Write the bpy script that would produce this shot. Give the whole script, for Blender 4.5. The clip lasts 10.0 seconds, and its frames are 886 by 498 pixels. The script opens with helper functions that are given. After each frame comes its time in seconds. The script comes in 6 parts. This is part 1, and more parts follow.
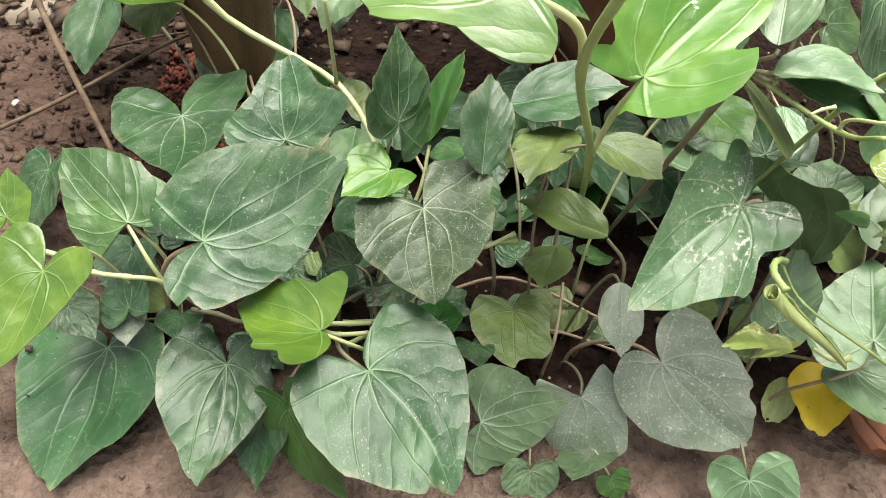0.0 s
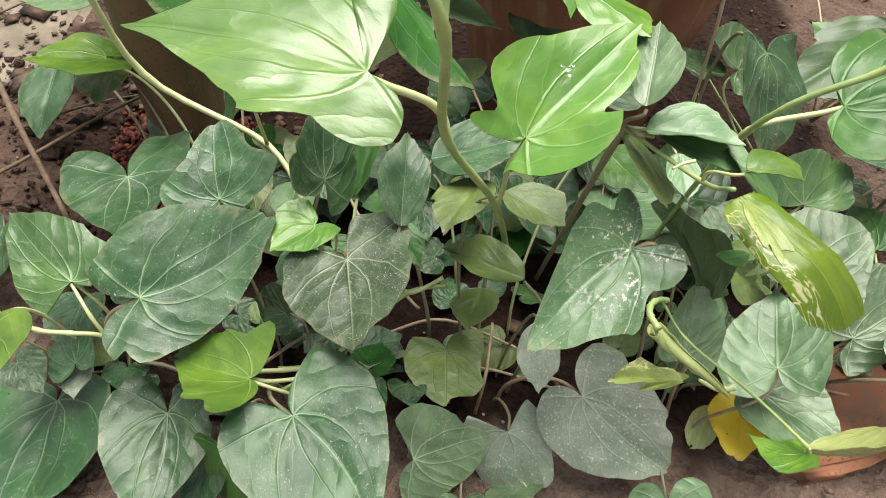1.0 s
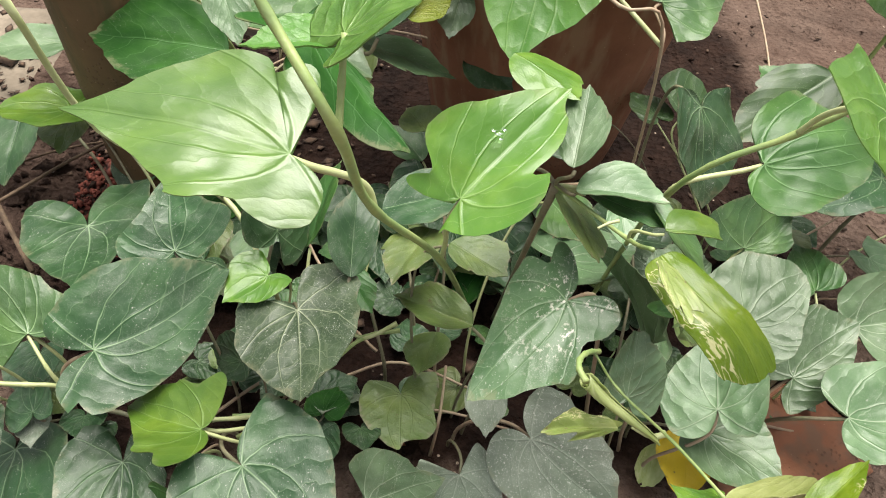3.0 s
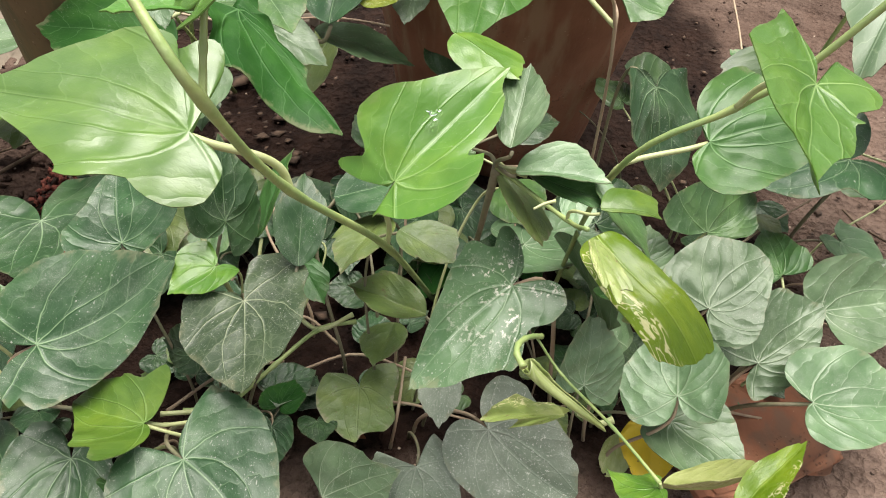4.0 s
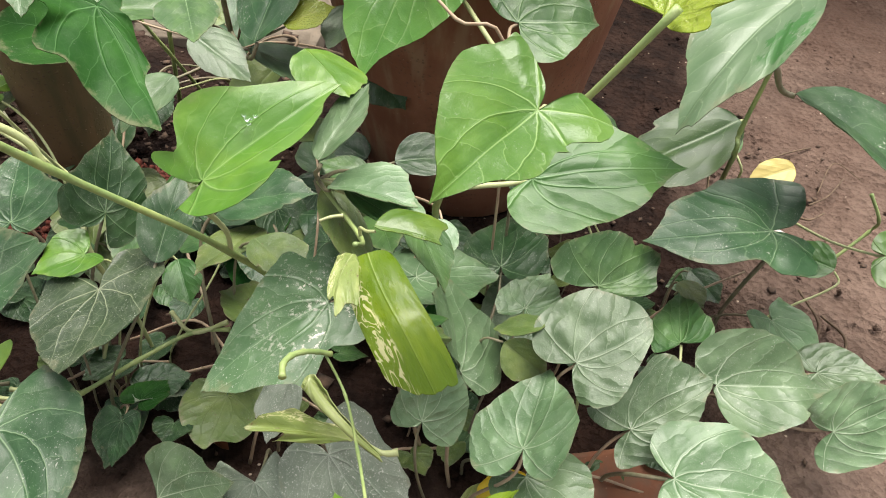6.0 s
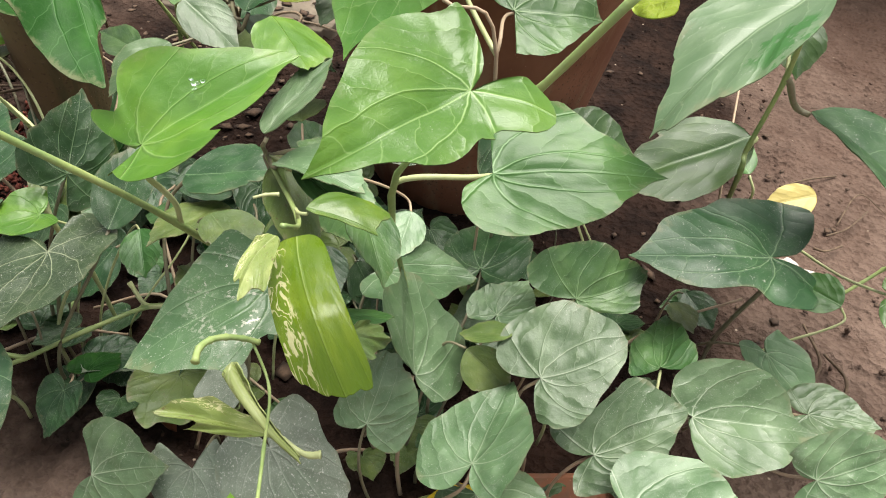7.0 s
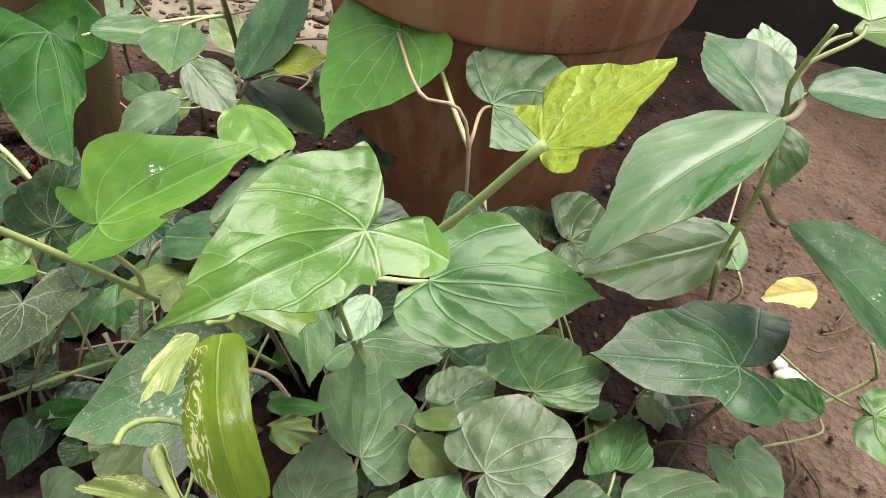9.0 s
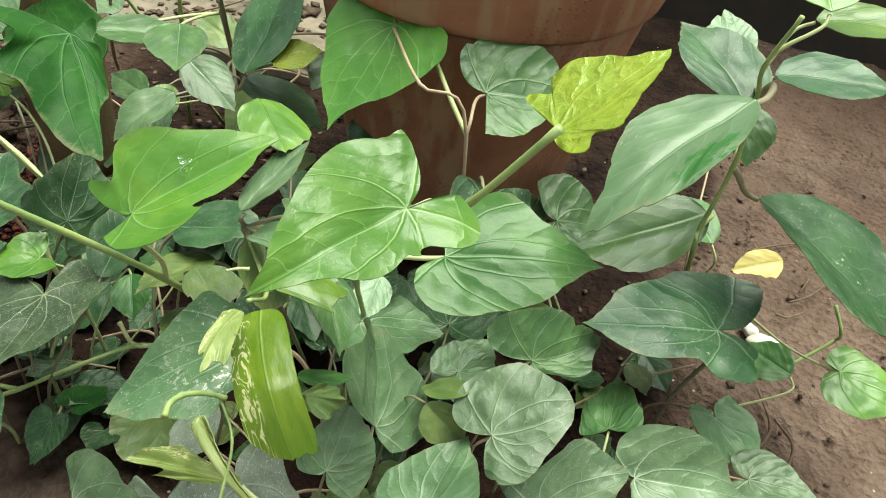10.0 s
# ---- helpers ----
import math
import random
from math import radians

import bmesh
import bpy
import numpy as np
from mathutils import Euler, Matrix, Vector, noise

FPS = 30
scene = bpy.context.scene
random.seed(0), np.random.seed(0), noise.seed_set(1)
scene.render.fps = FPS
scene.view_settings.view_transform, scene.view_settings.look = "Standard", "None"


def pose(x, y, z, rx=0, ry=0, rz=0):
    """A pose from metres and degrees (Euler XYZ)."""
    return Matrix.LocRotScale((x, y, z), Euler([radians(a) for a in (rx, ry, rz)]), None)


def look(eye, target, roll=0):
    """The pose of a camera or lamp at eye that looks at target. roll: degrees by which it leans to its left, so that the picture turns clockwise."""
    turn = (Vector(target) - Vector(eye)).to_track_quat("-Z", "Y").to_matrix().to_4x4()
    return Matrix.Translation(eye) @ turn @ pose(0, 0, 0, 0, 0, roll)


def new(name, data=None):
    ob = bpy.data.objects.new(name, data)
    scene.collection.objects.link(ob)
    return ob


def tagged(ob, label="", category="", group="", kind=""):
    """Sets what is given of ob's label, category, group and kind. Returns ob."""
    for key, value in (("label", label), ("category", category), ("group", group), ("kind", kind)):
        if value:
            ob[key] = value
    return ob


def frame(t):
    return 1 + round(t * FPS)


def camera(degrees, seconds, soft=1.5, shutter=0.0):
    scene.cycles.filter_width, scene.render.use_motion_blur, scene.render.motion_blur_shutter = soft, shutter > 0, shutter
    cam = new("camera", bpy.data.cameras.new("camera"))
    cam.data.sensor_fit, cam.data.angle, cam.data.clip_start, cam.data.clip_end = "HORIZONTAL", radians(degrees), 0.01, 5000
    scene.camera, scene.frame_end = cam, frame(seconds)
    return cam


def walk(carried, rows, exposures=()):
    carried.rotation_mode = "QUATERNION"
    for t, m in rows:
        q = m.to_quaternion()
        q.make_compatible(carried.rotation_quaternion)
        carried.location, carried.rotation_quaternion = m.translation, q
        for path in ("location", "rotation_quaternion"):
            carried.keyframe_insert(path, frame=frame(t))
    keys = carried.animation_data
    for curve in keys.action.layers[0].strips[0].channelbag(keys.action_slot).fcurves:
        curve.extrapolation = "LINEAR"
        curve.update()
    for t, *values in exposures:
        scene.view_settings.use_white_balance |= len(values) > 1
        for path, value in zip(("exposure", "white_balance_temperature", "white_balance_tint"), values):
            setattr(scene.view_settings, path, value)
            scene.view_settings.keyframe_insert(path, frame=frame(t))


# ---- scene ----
cam = camera(62.6, 10.0, soft=1.0)
METRES, EYE, TILT, LEAN, TURN = 0.5, 0.455, -53.0, -4.0, 0.0
ROWS = [
    (0.0, 0.0, 0.0, 0.0, 0.0, -0.0, -0.0),
    (0.5, 0.0354, -0.0312, 0.0086, -0.3, 1.6, 0.99),
    (1.0, 0.0827, -0.0586, 0.0141, -0.72, 2.66, 1.98),
    (1.5, 0.1066, -0.0815, 0.0324, -1.2, 3.89, 2.63),
    (2.0, 0.1148, -0.066, 0.0549, -0.48, 4.63, 1.81),
    (2.5, 0.1223, -0.0882, 0.0534, -1.6, 4.35, 1.94),
    (4.0, 0.1993, -0.0743, 0.0295, -1.44, 4.2, 3.49),
    (4.5, 0.268, -0.0509, 0.0102, 1.72, 3.86, 1.68),
    (5.0, 0.3358, -0.0491, -0.0137, 3.01, 6.78, 1.24),
    (5.5, 0.4162, -0.0698, -0.0068, 3.18, 8.37, -1.36),
    (7.0, 0.5546, 0.0079, 0.008, 5.62, 8.16, -9.83),
    (7.5, 0.5832, 0.044, 0.0124, 7.65, 8.1, -13.02),
    (8.0, 0.6247, 0.0781, 0.0336, 9.8, 7.55, -15.06),
    (8.5, 0.6502, 0.0765, 0.0652, 10.32, 7.95, -14.74),
    (9.0, 0.6387, -0.0037, 0.0956, 8.04, 10.03, -15.09),
    (9.5, 0.6109, -0.0625, 0.0868, 6.02, 10.5, -13.37),
    (10.0, 0.6045, -0.0697, 0.062, 5.59, 9.77, -12.82),
]
walk(cam, [(t, pose(0, 0, EYE, TILT, LEAN, TURN) @ pose(METRES * x, METRES * y, METRES * z, 90 + pitch, roll, yaw)) for t, x, y, z, yaw, pitch, roll in ROWS],
     exposures=[(t, 1.74 + stops, 6500, tint) for t, stops, tint in (
         (0.0, 0.03, 10), (0.5, -0.03, 10), (1.0, -0.12, 10), (2.0, -0.2, 12), (2.5, -0.18, 12), (4.0, -0.2, 13), (5.5, -0.2, 14), (7.0, -0.2, 12),
         (7.5, -0.1, 20), (8.5, -0.1, 20), (9.0, -0.23, 12), (9.5, -0.22, -4), (10.0, -0.22, -4))])

# ---- world and sun ----
world = bpy.data.worlds.new("overcast_sky")
scene.world = world
world.use_nodes = True
wt = world.node_tree
wt.nodes.clear()
sky = wt.nodes.new("ShaderNodeTexSky")
sky.sky_type, sky.sun_disc = "NISHITA", False
sky.sun_elevation, sky.sun_rotation = radians(70), radians(-33)
sky.air_density, sky.dust_density = 1.0, 4.0
veil = wt.nodes.new("ShaderNodeMixRGB")
veil.inputs[0].default_value = 0.72
veil.inputs[2].default_value = (7.3, 7.4, 7.2, 1)
back = wt.nodes.new("ShaderNodeBackground")
back.inputs[1].default_value = 0.041
wout = wt.nodes.new("ShaderNodeOutputWorld")
wt.links.new(sky.outputs[0], veil.inputs[1])
wt.links.new(veil.outputs[0], back.inputs[0])
wt.links.new(back.outputs[0], wout.inputs[0])

sun_data = bpy.data.lights.new("sun", "SUN")
sun_data.energy, sun_data.angle, sun_data.color = 2.95, radians(50), (1.0, 0.965, 0.87)
sun = new("sun", sun_data)
sun.matrix_world = look((0.40, 0.72, 2.0), (0.15, 0.25, 0.0))


# ---- materials ----
class Nodes:
    """A short way to write node trees."""

    def __init__(self, name):
        self.mat = bpy.data.materials.new(name)
        self.mat.use_nodes = True
        self.tree = self.mat.node_tree
        self.tree.nodes.clear()
        self.out = self.tree.nodes.new("ShaderNodeOutputMaterial")

    def put(self, kind, inputs=(), operation="", blend_type="", feature="", interpolation_type="", attribute_name=""):
        node = self.tree.nodes.new(kind)
        if operation:
            node.operation = operation
        if blend_type:
            node.blend_type = blend_type
        if feature:
            node.feature = feature
        if interpolation_type:
            node.interpolation_type = interpolation_type
        if attribute_name:
            node.attribute_name = attribute_name
        for key, value in dict(inputs).items():
            if hasattr(value, "is_output"):
                self.tree.links.new(value, node.inputs[key])
            else:
                node.inputs[key].default_value = value
        return node

    def math(self, op, a, b=0.0, c=0.0):
        return self.put("ShaderNodeMath", {0: a, 1: b, 2: c}, operation=op).outputs[0]

    def mix(self, fac, a, b, blend="MIX"):
        a = (*a, 1) if isinstance(a, tuple) and len(a) == 3 else a
        b = (*b, 1) if isinstance(b, tuple) and len(b) == 3 else b
        return self.put("ShaderNodeMixRGB", {0: fac, 1: a, 2: b}, blend_type=blend).outputs[0]

    def noise(self, at, scale, detail=3.0, rough=0.55, distortion=0.0):
        return self.put("ShaderNodeTexNoise", {"Vector": at, "Scale": scale, "Detail": detail, "Roughness": rough, "Distortion": distortion}).outputs["Fac"]

    def cells(self, at, scale, feature="F1", rand=1.0):
        return self.put("ShaderNodeTexVoronoi", {"Vector": at, "Scale": scale, "Randomness": rand}, feature=feature).outputs["Distance"]

    def band(self, value, low, high, a=0.0, b=1.0):
        return self.put("ShaderNodeMapRange", {0: value, 1: low, 2: high, 3: a, 4: b}, interpolation_type="SMOOTHSTEP").outputs[0]

    def finish(self, shader):
        self.tree.links.new(shader, self.out.inputs[0])
        return self.mat


def plain_places(n):
    """Object coordinates, shifted for each object."""
    tc = n.put("ShaderNodeTexCoord")
    rnd = n.put("ShaderNodeObjectInfo").outputs["Random"]
    shift = n.math("MULTIPLY", rnd, 7.0)
    return n.put("ShaderNodeVectorMath", {0: tc.outputs["Object"], 1: shift}, operation="ADD").outputs[0], rnd


def leaf_material(name, young, old, vein, veins=0.5, net=0.3, dust=0.2, rough=0.42, glow=0.22, trails=0.0, splash=0.0, spots=0.0, gloss=0.5, wet=0.0, cells_by=0.15, quilt=0.5, worn=0.4, palmate=True, rib=1.0, wax=0.1, streak=0.0):
    n = Nodes(name)
    uv = n.put("ShaderNodeUVMap").outputs[0]
    rnd = n.put("ShaderNodeObjectInfo").outputs["Random"]
    shift = n.math("MULTIPLY", rnd, 23.0)
    at = n.put("ShaderNodeVectorMath", {0: uv, 1: shift}, operation="ADD").outputs[0]
    wob = n.noise(at, 5.0, 2.0)
    sep = n.put("ShaderNodeSeparateXYZ", {0: uv})
    wobble = n.math("MULTIPLY", n.math("SUBTRACT", wob, 0.5), 0.035)
    x = n.math("ADD", sep.outputs[0], wobble)
    y = n.math("ADD", sep.outputs[1], wobble)
    ax = n.math("ABSOLUTE", x)
    r = n.math("SQRT", n.math("ADD", n.math("MULTIPLY", x, x), n.math("MULTIPLY", y, y)))
    th = n.math("ARCTAN2", ax, y)
    near = n.math("ABSOLUTE", sep.outputs[0])
    for a, b, c in ((0.80, -1.02, 0.30), (1.52, -1.05, 0.20), (2.30, -0.35, 0.0)) if palmate else ():
        line = n.math("MULTIPLY_ADD", n.math("MULTIPLY_ADD", r, c, b), r, a)
        d = n.math("MULTIPLY", n.math("ABSOLUTE", n.math("SUBTRACT", th, line)), r)
        near = n.math("MINIMUM", near, n.math("MULTIPLY", d, 1.25))
    width = n.math("MULTIPLY_ADD", r, -0.0055 * rib, 0.0095 * rib)
    main = n.math("SUBTRACT", 1.0, n.math("MINIMUM", n.math("DIVIDE", near, width), 1.0))
    groove = n.math("SUBTRACT", 1.0, n.math("MINIMUM", n.math("DIVIDE", near, n.math("MULTIPLY", width, 3.0)), 1.0))
    groove = n.math("MULTIPLY", n.band(groove, 0.0, 1.0), n.band(r, 0.1, 1.0, 0.5, 0.22))
    fade = n.band(r, 0.05, 1.0, 1.0, 0.45)
    main = n.math("MULTIPLY", main, fade)
    rise = n.math("MULTIPLY_ADD", n.math("MULTIPLY_ADD", ax, 0.85, 0.50), ax, 0.0)
    side = n.math("MULTIPLY", n.math("SUBTRACT", y, rise), 4.3 if palmate else 5.6)
    side = n.math("ADD", side, n.math("MULTIPLY", n.band(sep.outputs[0], -0.001, 0.001), 0.42))
    side = n.math("ADD", side, n.math("MULTIPLY", wob, 0.8))
    side = n.math("PINGPONG", side, 0.5)
    second = n.math("MULTIPLY", n.band(side, 0.0, 0.032, 1.0, 0.0), n.band(ax, 0.0, 0.6, 1.0, 0.5))
    warped = n.put("ShaderNodeVectorMath", {0: at, 1: n.math("MULTIPLY", wob, 0.12)}, operation="ADD").outputs[0]
    edge = n.cells(warped, 11.0, "DISTANCE_TO_EDGE")
    third = n.band(edge, 0.0, 0.055, 1.0, 0.0)
    edge2 = n.cells(warped, 34.0, "DISTANCE_TO_EDGE")
    fourth = n.band(edge2, 0.0, 0.08, 1.0, 0.0)
    large = n.noise(at, 2.2, 3.0)
    small = n.noise(at, 18.0, 4.0)
    colour = n.mix(n.band(n.math("ADD", n.math("MULTIPLY", large, 0.8), n.math("MULTIPLY", small, 0.12)), 0.35, 0.72), old, young)
    tone = n.math("MULTIPLY_ADD", rnd, 0.35, 0.82)
    colour = n.put("ShaderNodeHueSaturation", {"Hue": n.math("MULTIPLY_ADD", rnd, 0.022, 0.489), "Saturation": 1.0, "Value": tone, "Color": colour}).outputs[0]
    lines = n.math("MAXIMUM", n.math("MULTIPLY", main, veins), n.math("MULTIPLY", n.math("MAXIMUM", second, n.math("MULTIPLY", third, cells_by)), net))
    lines = n.math("MAXIMUM", lines, n.math("MULTIPLY", fourth, net * 0.3 * cells_by))
    colour = n.mix(lines, colour, vein)
    film = n.band(n.noise(at, 3.3, 5.0, 0.65), 0.42, 0.75)
    flecks = n.band(n.noise(at, 36.0, 3.0, 0.65), 0.675 - 0.10 * dust, 0.71 - 0.10 * dust)
    dots = n.band(n.noise(warped, 75.0, 2.0, 0.5), 0.67 - 0.05 * dust, 0.72 - 0.05 * dust)
    patchy = n.band(n.noise(at, 3.2, 3.0, 0.6), 0.47 - 0.25 * dust, 0.60 - 0.1 * dust)
    specks = n.math("MULTIPLY", n.math("MAXIMUM", flecks, n.math("MULTIPLY", dots, 0.8)), patchy)
    fine = n.band(n.noise(at, 120.0, 2.0), 0.52, 0.7)
    powder = n.math("MULTIPLY", n.math("MULTIPLY", film, fine), dust)
    powder = n.math("ADD", powder, n.math("MULTIPLY", film, dust * 0.2))
    powder = n.math("MINIMUM", n.math("MAXIMUM", powder, n.math("MULTIPLY", specks, min(0.9, 0.12 + dust * 1.5))), 0.9)
    colour = n.mix(powder, colour, (0.68, 0.68, 0.61))
    rim = n.put("ShaderNodeAttribute", attribute_name="rim").outputs["Fac"]
    if worn:
        edge_wear = n.band(n.math("MULTIPLY_ADD", n.noise(at, 7.0, 4.0, 0.7), 0.55, rim), 1.22, 1.34)
        colour = n.mix(n.math("MULTIPLY", edge_wear, worn), colour, (0.27, 0.25, 0.15))
    if spots:
        brown = n.band(n.noise(at, 9.0, 4.0, 0.75), 0.66 - 0.1 * spots, 0.74 - 0.1 * spots)
        colour = n.mix(n.math("MULTIPLY", brown, 0.9), colour, (0.14, 0.10, 0.05))
    if trails:
        path = n.math("ABSOLUTE", n.math("SUBTRACT", n.noise(at, 7.0, 1.0, 0.4, 1.2), 0.5))
        trail = n.band(path, 0.02, 0.045, 1.0, 0.0)
        patch = n.band(n.noise(at, 6.0, 4.0, 0.6), 0.60, 0.65)
        trail = n.math("MAXIMUM", trail, n.math("MULTIPLY", patch, 0.9))
        trail = n.math("MULTIPLY", trail, n.band(n.math("ADD", sep.outputs[0], n.math("MULTIPLY", n.math("SUBTRACT", wob, 0.5), 0.5)), 0.22, 0.34))
        colour = n.mix(n.math("MULTIPLY", trail, trails), colour, (0.60, 0.58, 0.32))
    if streak:
        torn = n.band(n.math("ADD", n.noise(at, 13.0, 4.0, 0.7), n.math("MULTIPLY", n.math("ABSOLUTE", n.math("ADD", sep.outputs[0], 0.40)), -0.9)), 0.40, 0.45)
        torn = n.math("MULTIPLY", torn, n.math("MULTIPLY", n.band(y, 0.22, 0.30), n.band(y, 0.58, 0.66, 1.0, 0.0)))
        colour = n.mix(n.math("MULTIPLY", torn, streak), colour, (0.022, 0.125, 0.012))
    if splash:
        grit = n.band(n.noise(at, 26.0, 4.0, 0.7), 0.54, 0.62)
        zone = n.math("MULTIPLY", n.band(n.noise(at, 4.0, 3.0), 0.42, 0.58), n.band(r, 0.28, 0.62, 1.0, 0.12))
        colour = n.mix(n.math("MULTIPLY", n.math("MULTIPLY", grit, zone), splash), colour, (0.66, 0.65, 0.56))
    tall = n.math("MULTIPLY", groove, -1.0)
    valley = n.math("SUBTRACT", 1.0, n.math("POWER", n.math("SUBTRACT", 1.0, n.math("MULTIPLY", side, 2.0)), 2.2))
    swell = n.math("MULTIPLY", valley, n.band(near, 0.0, 0.09))
    tall = n.math("ADD", tall, n.math("MULTIPLY", swell, 0.9 * quilt))
    pillow = n.put("ShaderNodeTexVoronoi", {"Vector": warped, "Scale": 9.0, "Smoothness": 0.4}, feature="SMOOTH_F1").outputs["Distance"]
    tall = n.math("ADD", tall, n.math("MULTIPLY", pillow, -0.55 * quilt))
    tall = n.math("ADD", tall, n.math("MULTIPLY", n.math("MINIMUM", edge, 0.3), 1.1 * cells_by))
    tall = n.math("ADD", tall, n.math("MULTIPLY", n.band(edge2, 0.0, 0.3), 0.04 * quilt))
    tall = n.math("ADD", tall, n.math("MULTIPLY", small, 0.04))
    tall = n.math("ADD", tall, n.math("MULTIPLY", fourth, -0.08 * cells_by))
    bump = n.put("ShaderNodeBump", {"Strength": 0.5, "Distance": 0.0013, "Height": tall}).outputs[0]
    dull = n.math("ADD", n.math("MULTIPLY", powder, 0.35), n.math("MULTIPLY_ADD", small, 0.16, rough - 0.08))
    if wet:
        pool = n.band(n.noise(at, 9.0, 3.0, 0.6), 0.52, 0.58)
        dull = n.math("MULTIPLY_ADD", pool, -wet * 0.3, dull)
    body = n.put("ShaderNodeBsdfPrincipled", {"Base Color": colour, "Roughness": dull, "Specular IOR Level": gloss, "Normal": bump, "Coat Weight": wax, "Coat Roughness": 0.34, "Coat Normal": bump})
    through_light = n.put("ShaderNodeBsdfTranslucent", {"Color": n.mix(0.5, colour, young), "Normal": bump})
    both = n.put("ShaderNodeMixShader", {0: glow, 1: body.outputs[0], 2: through_light.outputs[0]})
    return n.finish(both.outputs[0])


LOOKS = {
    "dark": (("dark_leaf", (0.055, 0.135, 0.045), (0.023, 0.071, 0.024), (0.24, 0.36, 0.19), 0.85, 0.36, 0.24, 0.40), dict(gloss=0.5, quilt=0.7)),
    "mid": (("mid_green_leaf", (0.103, 0.211, 0.058), (0.047, 0.120, 0.034), (0.28, 0.42, 0.20), 0.85, 0.36, 0.15, 0.40), dict(gloss=0.5, quilt=0.7)),
    "pale": (("grey_green_leaf", (0.178, 0.285, 0.140), (0.088, 0.166, 0.070), (0.42, 0.50, 0.35), 0.85, 0.36, 0.24, 0.40), dict(gloss=0.65, quilt=0.8)),
    "dusty": (("dusty_leaf", (0.300, 0.355, 0.270), (0.180, 0.235, 0.162), (0.42, 0.47, 0.37), 0.9, 0.5, 0.58, 0.44), dict(gloss=0.6, cells_by=0.3)),
    "splash": (("splashed_leaf", (0.120, 0.215, 0.095), (0.062, 0.132, 0.052), (0.28, 0.39, 0.23), 0.85, 0.36, 0.26, 0.36), dict(splash=0.95, gloss=0.5)),
    "veined": (("net_veined_leaf", (0.072, 0.120, 0.048), (0.036, 0.068, 0.028), (0.40, 0.45, 0.28), 0.95, 0.42, 0.3, 0.38), dict(cells_by=0.38)),
    "olive": (("olive_leaf", (0.197, 0.270, 0.067), (0.099, 0.162, 0.041), (0.30, 0.37, 0.17), 0.45, 0.2, 0.22, 0.42), dict(spots=0.4, cells_by=0.3, worn=0.8)),
    "green": (("green_leaf", (0.088, 0.205, 0.042), (0.042, 0.120, 0.026), (0.25, 0.42, 0.19), 0.75, 0.32, 0.04, 0.38, 0.22), dict(gloss=0.4)),
    "bright": (("bright_leaf", (0.155, 0.270, 0.028), (0.073, 0.169, 0.017), (0.28, 0.43, 0.14), 0.7, 0.3, 0.03, 0.33, 0.22), dict(gloss=0.6, worn=0.25, quilt=0.25)),
    "shoot": (("young_shoot_leaf", (0.112, 0.190, 0.020), (0.055, 0.115, 0.014), (0.19, 0.30, 0.10), 0.6, 0.25, 0.0, 0.36, 0.12), dict(wax=0.45, gloss=0.6, worn=0.1, quilt=0.35)),
    "lime": (("lime_leaf", (0.124, 0.274, 0.038), (0.068, 0.191, 0.024), (0.36, 0.52, 0.20), 0.6, 0.25, 0.04, 0.33, 0.22), dict(wax=0.1, gloss=0.5, worn=0.15, quilt=0.7)),
    "yellow": (("young_yellow_leaf", (0.357, 0.431, 0.034), (0.235, 0.343, 0.022), (0.55, 0.58, 0.18), 0.35, 0.3, 0.03, 0.32, 0.3), dict(cells_by=1.0, worn=0.0, quilt=1.5)),
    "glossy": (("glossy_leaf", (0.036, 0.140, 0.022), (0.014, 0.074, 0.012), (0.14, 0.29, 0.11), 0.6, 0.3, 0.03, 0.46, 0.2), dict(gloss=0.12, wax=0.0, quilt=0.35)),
    "mined": (("mined_leaf", (0.225, 0.335, 0.024), (0.110, 0.210, 0.012), (0.40, 0.50, 0.17), 0.6, 0.04, 0.0, 0.30, 0.24), dict(trails=0.9, gloss=0.35, wet=0.5, worn=0.0, rib=2.0, quilt=0.15)),
    "wilted": (("wilted_leaf", (0.46, 0.50, 0.22), (0.28, 0.34, 0.10), (0.52, 0.56, 0.32), 0.5, 0.1, 0.0, 0.32, 0.24), dict(trails=0.5, wet=0.4, worn=0.3, rib=3.0)),
    "crumpled": (("crumpled_leaf", (0.36, 0.39, 0.14), (0.18, 0.23, 0.055), (0.55, 0.55, 0.36), 0.5, 0.2, 0.1, 0.36, 0.2), dict(trails=0.9, spots=0.55, wet=0.3, worn=0.5, rib=2.0)),
    "streaked": (("streaked_leaf", (0.160, 0.262, 0.128), (0.090, 0.175, 0.075), (0.34, 0.44, 0.26), 0.7, 0.3, 0.12, 0.40), dict(gloss=0.6, quilt=0.5, streak=0.9)),
    "fallen": (("fallen_leaf", (0.85, 0.64, 0.030), (0.76, 0.55, 0.030), (0.66, 0.52, 0.10), 0.3, 0.1, 0.0, 0.5, 0.2), dict(spots=0.35)),
    "faded": (("faded_yellow_leaf", (0.58, 0.48, 0.17), (0.48, 0.38, 0.13), (0.55, 0.46, 0.20), 0.3, 0.1, 0.08, 0.5, 0.2), dict(spots=0.2)),
    "rust": (("rusty_leaf", (0.40, 0.14, 0.04), (0.24, 0.09, 0.03), (0.30, 0.16, 0.07), 0.3, 0.2, 0.1, 0.6, 0.15), dict(spots=0.8)),
}
LEAF = {key: leaf_material(*a, **kw) for key, (a, kw) in LOOKS.items()}
OVAL = {key: leaf_material(a[0] + "_oval", *a[1:], palmate=False, **{**kw, "quilt": 0.4 * min(0.5, kw.get("quilt", 0.5))}) for key, (a, kw) in LOOKS.items()}


